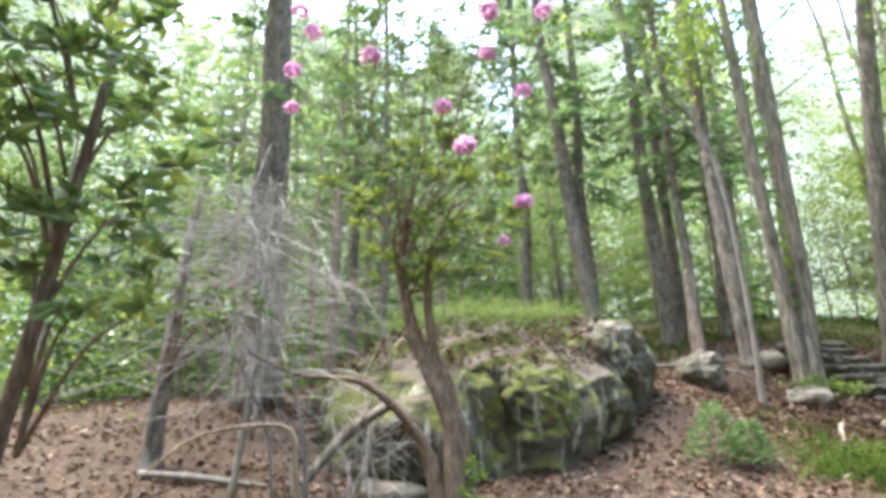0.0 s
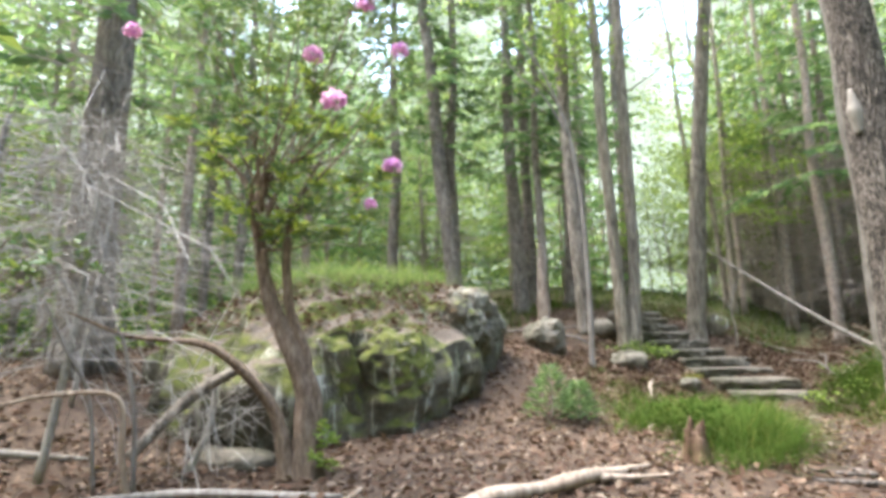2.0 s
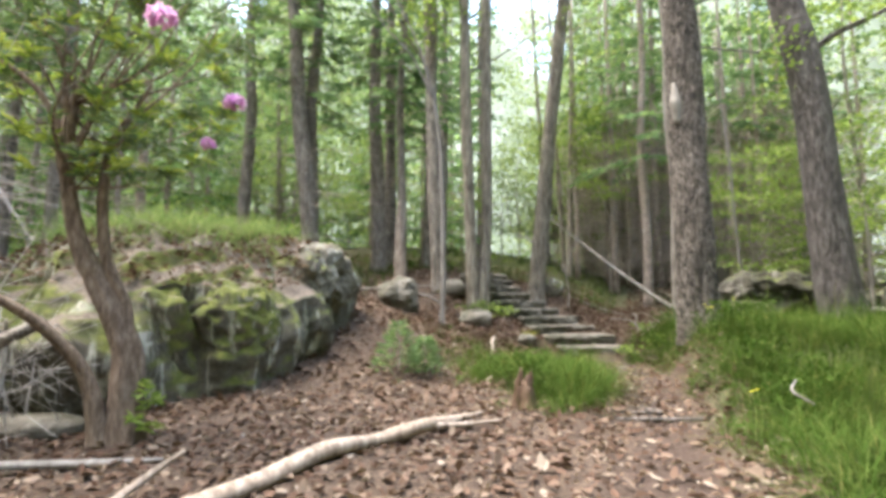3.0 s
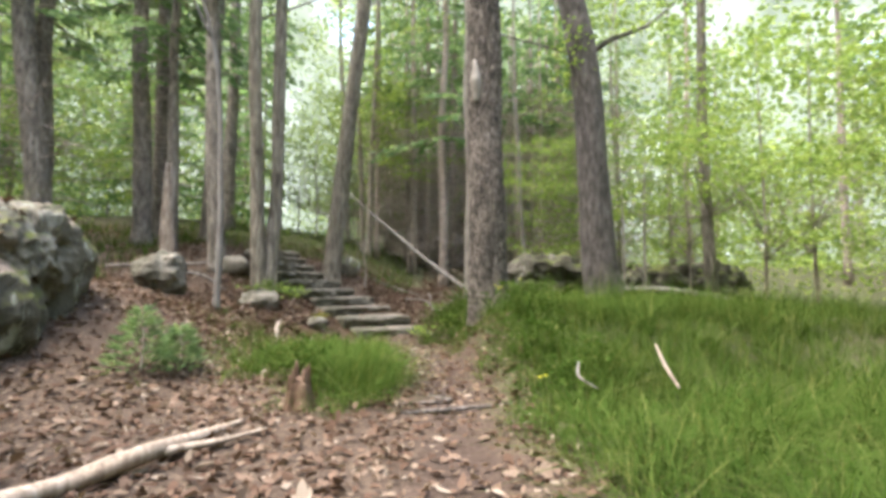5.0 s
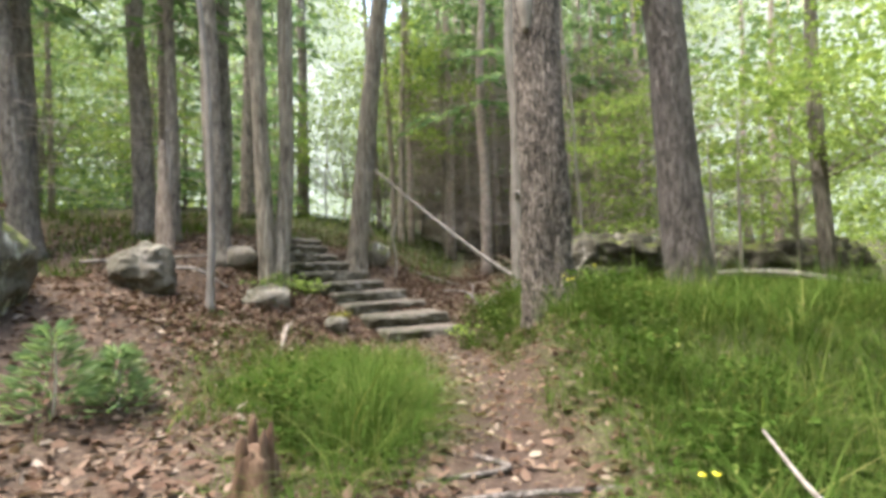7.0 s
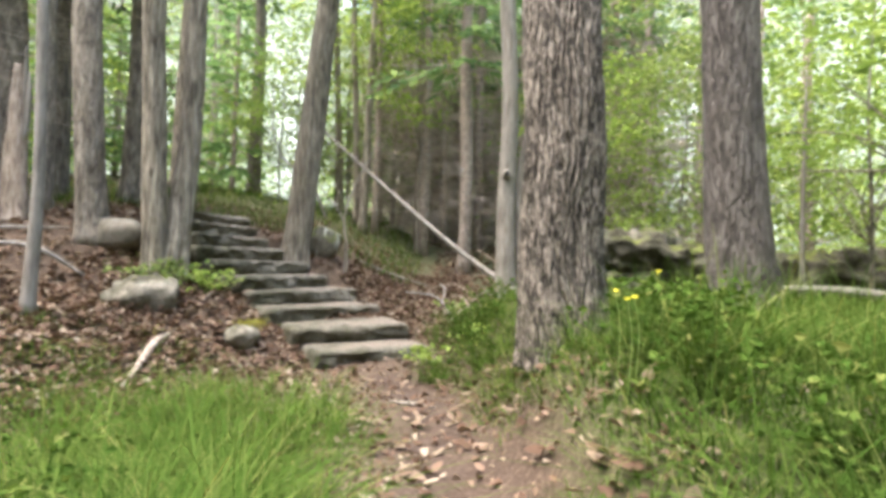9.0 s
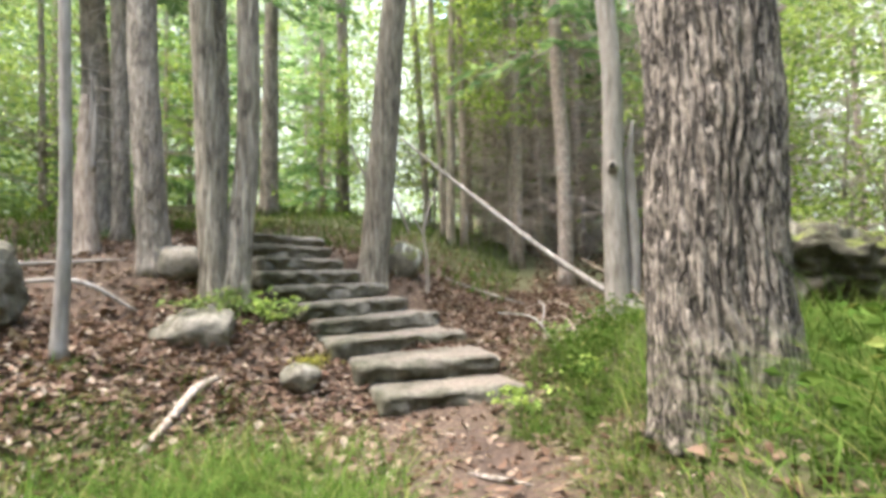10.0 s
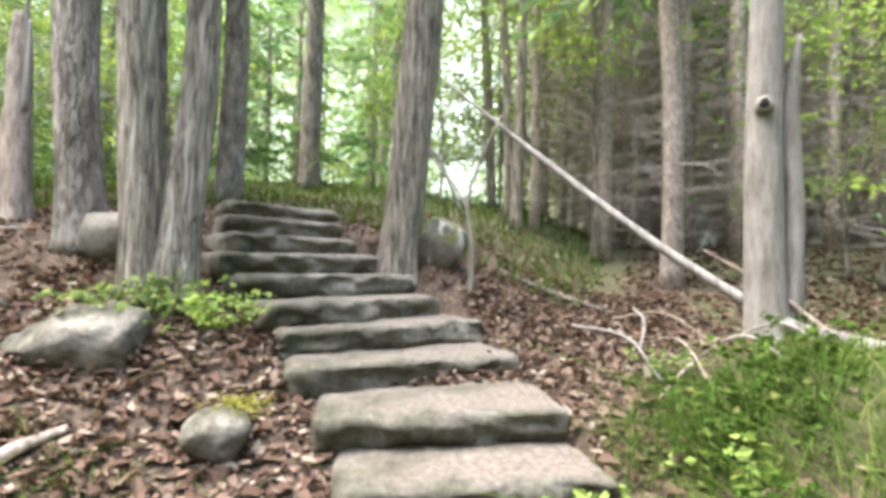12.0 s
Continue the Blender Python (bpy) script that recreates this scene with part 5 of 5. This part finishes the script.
for i, (bx, by, tx, h) in enumerate([(5.75, 0.6, 0.05, 3.2), (5.35, 0.7, -0.05, 2.6), (3.6, 2.9, -0.5, 6.5)]):
    ob = thing("bare_sapling", bx, by, G(bx, by) - 0.05, "thin pale upright sapling stem", "sapling")
    part("stem", tube([(0, 0, 0), (tx * 0.3, 0.02, h * 0.35), (tx * 0.5, 0, h * 0.7), (tx, 0, h)], [0.035, 0.03, 0.025, 0.008], 8, 6, 0.05, i), M_PALEBARK, ob)
bough = thing("maple_bough", -3.42, 0.25, G(-3.42, 0.25) + 5.4, "bough of bright maple leaves on the tall tree of the bank", "bough")
part("branch", tube([(-0.2, -0.1, 0), (0.0, -0.4, 0.8), (0.1, -0.6, 1.7), (0.0, -0.8, 2.6)], [0.05, 0.035, 0.02, 0.008], 8, 6, 0.06, 6), M_PINEBARK, bough)
part("foliage", spray(np.random.default_rng(8), np.array([(0.0, -0.5, 0.9), (0.3, -0.6, 1.3), (-0.1, -0.7, 1.7), (0.2, -0.9, 2.1), (-0.3, -0.8, 2.5), (0.1, -0.7, 2.9), (0.4, -0.5, 2.4)]), (0.32, 0.32, 0.18), 60, 0.15, 0.7), M_LIME, bough, smooth=False)
# forked bare sapling behind the leaning tree
fork = thing("bare_sapling", -0.58, 2.2, G(-0.58, 2.2), "thin pale forked sapling with no leaves", "sapling")
part("stem", tube([(0, 0, 0), (0.0, 0, 0.5), (-0.05, 0.02, 0.95), (0.1, 0.1, 1.5), (0.45, 0.3, 2.3)], [0.024, 0.02, 0.018, 0.014, 0.005], 8, 6, 0.05, 7), M_PALEBARK, fork)
part("branch", tube([(-0.04, 0.01, 0.85), (-0.18, 0.05, 1.1), (-0.5, 0.1, 1.5), (-0.7, 0.1, 2.1)], [0.014, 0.012, 0.01, 0.004], 8, 6, 0.05, 8), M_PALEBARK, fork)
limb = thing("bent_sapling", -2.2, 4.6, G(-2.2, 4.6), "thin pale sapling bent over above the steps", "sapling")
part("stem", tube([(0.7, 0, 0.1), (0.45, 0, 0.7), (0.2, 0, 1.1), (-0.2, 0.1, 1.3), (-0.5, 0.1, 1.9), (-0.55, 0.1, 3.0)], [0.03, 0.028, 0.026, 0.022, 0.016, 0.006], 8, 6, 0.05, 9), M_PALEBARK, limb)

# stump with splintered rim
stump = thing("tree_stump", -0.13, -6.1, G(-0.13, -6.1) - 0.04, "small rotten brown stump with splintered rim", "stump")
part("body", tube([(0, 0, 0), (0.0, 0, 0.12), (0.01, 0.0, 0.25), (0.02, 0, 0.3)], [0.12, 0.1, 0.085, 0.03], 26, 8, 0.12, 12, 0.6, 10, 0.018), M_ROT, stump)
for i in range(9):
    a = i * 0.7
    h = (0.42, 0.3, 0.36, 0.44, 0.28, 0.33, 0.38, 0.3, 0.4)[i]
    part("splinter", tube([(0.07 * math.cos(a), 0.07 * math.sin(a), 0.1), (0.075 * math.cos(a), 0.075 * math.sin(a), h * 0.8), (0.085 * math.cos(a), 0.085 * math.sin(a), h)], [0.035, 0.026, 0.006], 6, 4, 0.12, i), M_ROT, stump)


# ---- low green things ----
def blades(rng, x, y, z, height, lean=0.35, width=0.004, facing=None):
    """Grass: narrow blades of three joints, bending over."""
    n = len(x)
    a = rng.uniform(0, 6.283, n) if facing is None else facing + rng.normal(size=n) * 0.5
    h = height * rng.uniform(0.25, 1.2, n)
    dx, dy = np.cos(a), np.sin(a)
    k = lean * rng.uniform(0.2, 2.4, n)
    w = width * rng.uniform(0.7, 1.4, n)
    sx, sy = -dy * w, dx * w
    rows = []
    for s, ww in ((0, 1.0), (0.4, 0.9), (0.75, 0.6)):
        px, py, pz = x + dx * h * k * s * s, y + dy * h * k * s * s, z + h * s * (1 - 0.25 * k * s)
        rows += [np.stack([px - sx * ww, py - sy * ww, pz], 1), np.stack([px + sx * ww, py + sy * ww, pz], 1)]
    rows.append(np.stack([x + dx * h * k, y + dy * h * k, z + h * (1 - 0.25 * k)], 1))
    v = np.stack(rows, 1).reshape(-1, 3)
    b = np.arange(n)[:, None] * 7
    f = np.concatenate([b + [0, 1, 3], b + [0, 3, 2], b + [2, 3, 5], b + [2, 5, 4], b + [4, 5, 6]])
    return v, f


def tufted(x, y, per, spread, seed):
    """Blades stand in tufts: each point becomes per blades that lean away from its middle, with a height of its own."""
    r = np.random.default_rng(seed)
    n = len(x) * per
    a, d = r.uniform(0, 6.283, n), spread * np.sqrt(r.random(n))
    tall = np.repeat(r.uniform(0.4, 1.25, len(x)), per) * r.uniform(0.7, 1.15, n) * (1.05 - 0.5 * d / spread)
    return np.repeat(x, per) + d * np.cos(a), np.repeat(y, per) + d * np.sin(a), a, tall


def patchy(x, y, scale, seed):
    return np.array([noise.noise(Vector((a * scale, b * scale, seed))) for a, b in zip(x, y)])


def grass_stuff(name, label, x, y, z, height, seed, lean=0.6, width=0.0042, facing=None, material=M_GRASS):
    ob = part(name, blades(np.random.default_rng(seed), x, y, z, height, lean, width, facing), material, smooth=False)
    return tagged(ob, label, "grass", kind="stuff")


def sown(seed, n, box, keep):
    r = np.random.default_rng(seed)
    x, y = r.uniform(box[0], box[1], n), r.uniform(box[2], box[3], n)
    k = keep(x, y, r.random(n))
    return x[k], y[k]


# tall grass right of the path
x, y = sown(1, 9000, (0.8, 8.0, -10.2, 1.4), lambda x, y, q: ((y < -0.3) | (q < 0.6) & (x > 1.2)) & (y > -9.4 + 0.5 * np.sin(1.7 * x) + 0.3 * np.sin(4.3 * x + 1) - 0.7 * q**2) & (x > path_x(y) + 0.4 + 0.3 * ease((-6.0 - y) / 2.0) + 0.1 * np.sin(3 * y) + 0.25 * q**3) & (q < 1.0 - 0.75 * ease((x - 3) / 5)) & (patchy(x, y, 1.6, 9) + 0.8 > 0.5 * q) & (np.hypot(x - 2.04, y + 2.53) > 0.3) & (np.hypot(x - 4.75, y) > 0.4))
hp = 0.8 + 0.6 * patchy(x, y, 1.3, 3)
x, y, fc, tall = tufted(x, y, 17, 0.1, 11)
hp = np.repeat(hp, 17) * tall
ed = np.clip((x - path_x(y) - 0.25) / 0.7, 0.4, 1) * (1 - 0.4 * ease((y + 1.8) / 1.5))
grass_stuff("tall_grass", "tall soft green grass beside the path", x, y, ground_z(x, y) - 0.02, 0.84 * ed * hp, 2, 1.0, 0.0032, fc)
# round clumps and thin tufts
CLUMPS = [(0.22, -4.75, 0.44, 1.15, 0.56, 9000), (-0.6, -3.3, 1.15, 1.5, 0.44, 14000), (-1.3, -2.2, 1.5, 1.3, 0.22, 7000), (1.35, 0.6, 0.55, 0.9, 0.34, 2400), (1.9, 1.6, 0.7, 0.9, 0.26, 900), (0.95, -0.7, 0.2, 0.5, 0.2, 900), (-2.6, 0.0, 0.45, 0.45, 0.16, 700)]
for i, (cx, cy, rx, ry, h, n) in enumerate(CLUMPS):
    r = np.random.default_rng(20 + i)
    n //= 15
    x, y = cx + r.normal(size=n) * rx * 0.5, cy + r.normal(size=n) * ry * 0.5
    k = (np.abs(x - path_x(y)) > 0.42 + 0.2 * r.random(n)) & (patchy(x, y, 2.2, 5 + i) > -0.25 + 0.5 * r.random(n) - 0.3) | (y > -0.9)
    x, y = x[k], y[k]
    x, y, fc, tall = tufted(x, y, 15, 0.09, 60 + i)
    grass_stuff("grass_clump", "clump of soft green woodland grass", x, y, ground_z(x, y) - 0.02, 1.25 * h * tall * np.exp(-0.25 * (((x - cx) / rx) ** 2 + ((y - cy) / ry) ** 2)), 30 + i, 0.95, 0.0032, fc)
# fine grass on top of the outcrop and above the steps
x, y = sown(3, 14000, (-7.0, -3.1, -7.8, -3.3), lambda x, y, q: np.hypot(x - OUT_C[0], y - OUT_C[1]) < plan_radius(np.arctan2(y - OUT_C[1], x - OUT_C[0])) * (0.48 + 0.22 * q))
grass_stuff("outcrop_grass", "fine pale green grass on top of the outcrop", x, y, top_of_outcrop(x, y) - 0.1, 0.42, 4, 0.9, 0.0045, material=M_PALEGRASS)
x, y = sown(4, 9000, (-7, 0.5, 3.0, 9.5), lambda x, y, q: q < 0.7)
grass_stuff("hill_grass", "short green grass above the steps", x, y, ground_z(x, y) - 0.02, 0.25, 5, 0.6, 0.008)
x, y = sown(8, 7000, (-14, -5, -4, 4), lambda x, y, q: q < 0.9)
grass_stuff("hill_grass", "short green grass behind the outcrop", x, y, ground_z(x, y) - 0.02, 0.3, 6, 0.6, 0.01)


def seedling(x, y, s, seed):
    """A young feathery conifer."""
    ob = thing("conifer_seedling", x, y, G(x, y) - 0.02, "small feathery green conifer seedling among dead leaves", "seedling", "seedlings on the bank")
    part("stem", tube([(0, 0, 0), (0.02, 0, 0.3 * s), (0, 0.01, 0.6 * s)], [0.012, 0.009, 0.003], 6, 4, 0.05, seed), M_TWIG, ob)
    r = np.random.default_rng(seed)
    n = 500
    a, q, h = r.uniform(0, 6.283, n), np.sqrt(r.random(n)), r.random(n)
    rad = 0.36 * s * q * (1.05 - h)
    at = np.stack([np.cos(a) * rad, np.sin(a) * rad, 0.04 + 0.62 * s * h], 1)
    way = np.stack([np.cos(a), np.sin(a), r.uniform(-0.1, 0.8, n)], 1)
    part("foliage", leaves(at, way, 0.14, 0.022, r, 0.1), M_NEEDLE, ob, smooth=False)
    return ob


seedling(-1.98, -5.2, 1.0, 91)
seedling(-1.75, -4.85, 0.7, 92)


def leaf_plant(x, y, seed, label, mat, size=0.07, n=30, tall=0.26):
    ob = thing("low_plant", x, y, G(x, y) - 0.01, label, "plant", "low plants")
    r = np.random.default_rng(seed)
    tip = np.stack([r.normal(size=n) * 0.13, r.normal(size=n) * 0.13, r.uniform(0.05, tall, n)], 1)
    part("stemwork", sticks(tip * [0.2, 0.2, 0], tip, np.full(n, 0.002), np.full(n, 0.0015)), mat, ob, kind="stuff")
    part("foliage", spray(r, tip, (0.02, 0.02, 0.01), 3, size, 0.7, 0.1), mat, ob, smooth=False)
    return ob


for i, (x, y) in enumerate([(-2.2, -0.05), (-2.05, 0.2), (-2.45, -0.3), (0.85, -0.45), (-2.3, 0.0), (-1.9, 0.05), (-1.75, 0.3), (1.5, 0.0), (1.25, 1.5), (1.45, -0.6), (1.6, 0.5), (1.4, 0.3), (1.75, 0.0), (-0.4, -4.4), (-0.2, -5.4), (-0.45, -5.1), (2.2, -4.1), (2.1, -3.5), (2.4, -4.6), (2.2, -5.3), (2.5, -3.4), (2.6, -5.7), (2.2, -6.3)]):
    leaf_plant(x, y, 400 + i, "low plant with small green leaves" if i < 9 else "leafy green weed growing among the grass", (M_LIME if i % 2 else M_LEAF) if i < 9 else M_GRASS, 0.07 if i < 9 else 0.05, 30 if i < 9 else 80, 0.26 if i < 9 else 0.48)


def yellow_flower(x, y, h, seed):
    ob = thing("wildflower", x, y, G(x, y), "small yellow wildflower standing in the grass", "flower", "yellow flowers")
    r = np.random.default_rng(seed)
    part("stalk", tube([(0, 0, 0), (0.02, 0.01, h * 0.6), (0.0, 0.02, h)], [0.003, 0.0025, 0.002], 5, 4, 0.02, seed), M_LEAF, ob)
    a = np.arange(9) * 0.7
    part("bloom", leaves(np.tile([0.0, 0.02, h], (9, 1)), np.stack([np.cos(a), np.sin(a), 0.4 + 0 * a], 1), 0.018, 0.012, r, 0.1), M_YELLOW, ob, "yellow petals", smooth=False)


for i, (x, y, h) in enumerate([(1.9, -3.95, 0.45), (1.95, -3.9, 0.42), (1.87, -3.88, 0.5), (2.3, -3.3, 0.5), (1.85, -6.9, 0.42), (1.82, -6.85, 0.4)]):
    yellow_flower(x, y, h, 450 + i)

# moss tuft on the small stone
tagged(part("moss_tuft", spray(np.random.default_rng(6), np.array([(-1.1, -0.46, G(-1.14, -0.56) + 0.23)]), (0.09, 0.08, 0.03), 500, 0.03, 0.3, -0.5), foliage("moss_tuft_green", [(0, (0.12, 0.12, 0.02)), (1, (0.26, 0.24, 0.05))], 0.2), smooth=False), "olive moss tuft growing on a small stone", "moss", kind="stuff")

# ---- fallen leaves over everything near the walk ----
r = np.random.default_rng(77)
n = 62000
x, y = r.uniform(-8.0, 4.5, n), np.where(r.random(n) < 0.93, r.uniform(-12.5, 5.5, n), r.uniform(-17, -12.5, n))
d = np.abs(x - path_x(y))
keep = (r.random(n) < np.where(d < 0.4, 0.55, 1.0)) & ~((x > path_x(y) + 0.9) & (y < 0.8) & (r.random(n) < 0.95)) & (r.random(n) < np.where((x < -5.5) | (y > 3.5), 0.5, 1.0))
inside = np.hypot(x - OUT_C[0], y - OUT_C[1]) < plan_radius(np.arctan2(y - OUT_C[1], x - OUT_C[0])) * 0.93
x, y, inside = x[keep], y[keep], inside[keep]
ex, ey = np.concatenate([r.uniform(-3.2, -0.3, 9000), r.uniform(-0.6, 1.4, 5000), r.uniform(-14, -7, 6000), r.uniform(0.8, 9, 12000)]), np.concatenate([r.uniform(-3.2, 1.2, 9000), r.uniform(0.2, 4.0, 5000), r.uniform(-14, -5, 6000), r.uniform(1.8, 11, 12000)])
x, y, inside = np.concatenate([x, ex]), np.concatenate([y, ey]), np.concatenate([inside, np.zeros(32000, bool)])
z = np.where(inside, top_of_outcrop(x, y) - 0.02, ground_z(x, y)) + r.uniform(0.004, 0.03, len(x))
way = np.stack([r.normal(size=len(x)), r.normal(size=len(x)), r.normal(size=len(x)) * 0.25], 1)
side = np.cross(way, np.array([0, 0, 1.0]) + r.normal(size=way.shape) * 0.3)
side /= np.linalg.norm(side, axis=1)[:, None]
way /= np.linalg.norm(way, axis=1)[:, None]
at = np.stack([x, y, z], 1)
L = (0.042 + 0.08 * r.random(len(x)) ** 1.7)[:, None]
lift = np.array([0, 0, 1.0]) * r.uniform(-0.02, 0.035, len(x))[:, None]
v = np.stack([at, at + way * L * 0.3 + side * L * 0.28 + lift, at + way * L * 0.75 + side * L * 0.2 + lift * 0.6, at + way * L, at + way * L * 0.75 - side * L * 0.2 + lift * 0.4, at + way * L * 0.3 - side * L * 0.28 + lift], 1).reshape(-1, 3)
b = np.arange(len(x))[:, None] * 6
tagged(part("leaf_litter", (v, np.concatenate([b + [0, 2, 1], b + [0, 3, 2], b + [0, 4, 3], b + [0, 5, 4]])), M_LITTER, smooth=False), "dry brown and pale tan fallen leaves covering the ground", "leaves", kind="stuff")
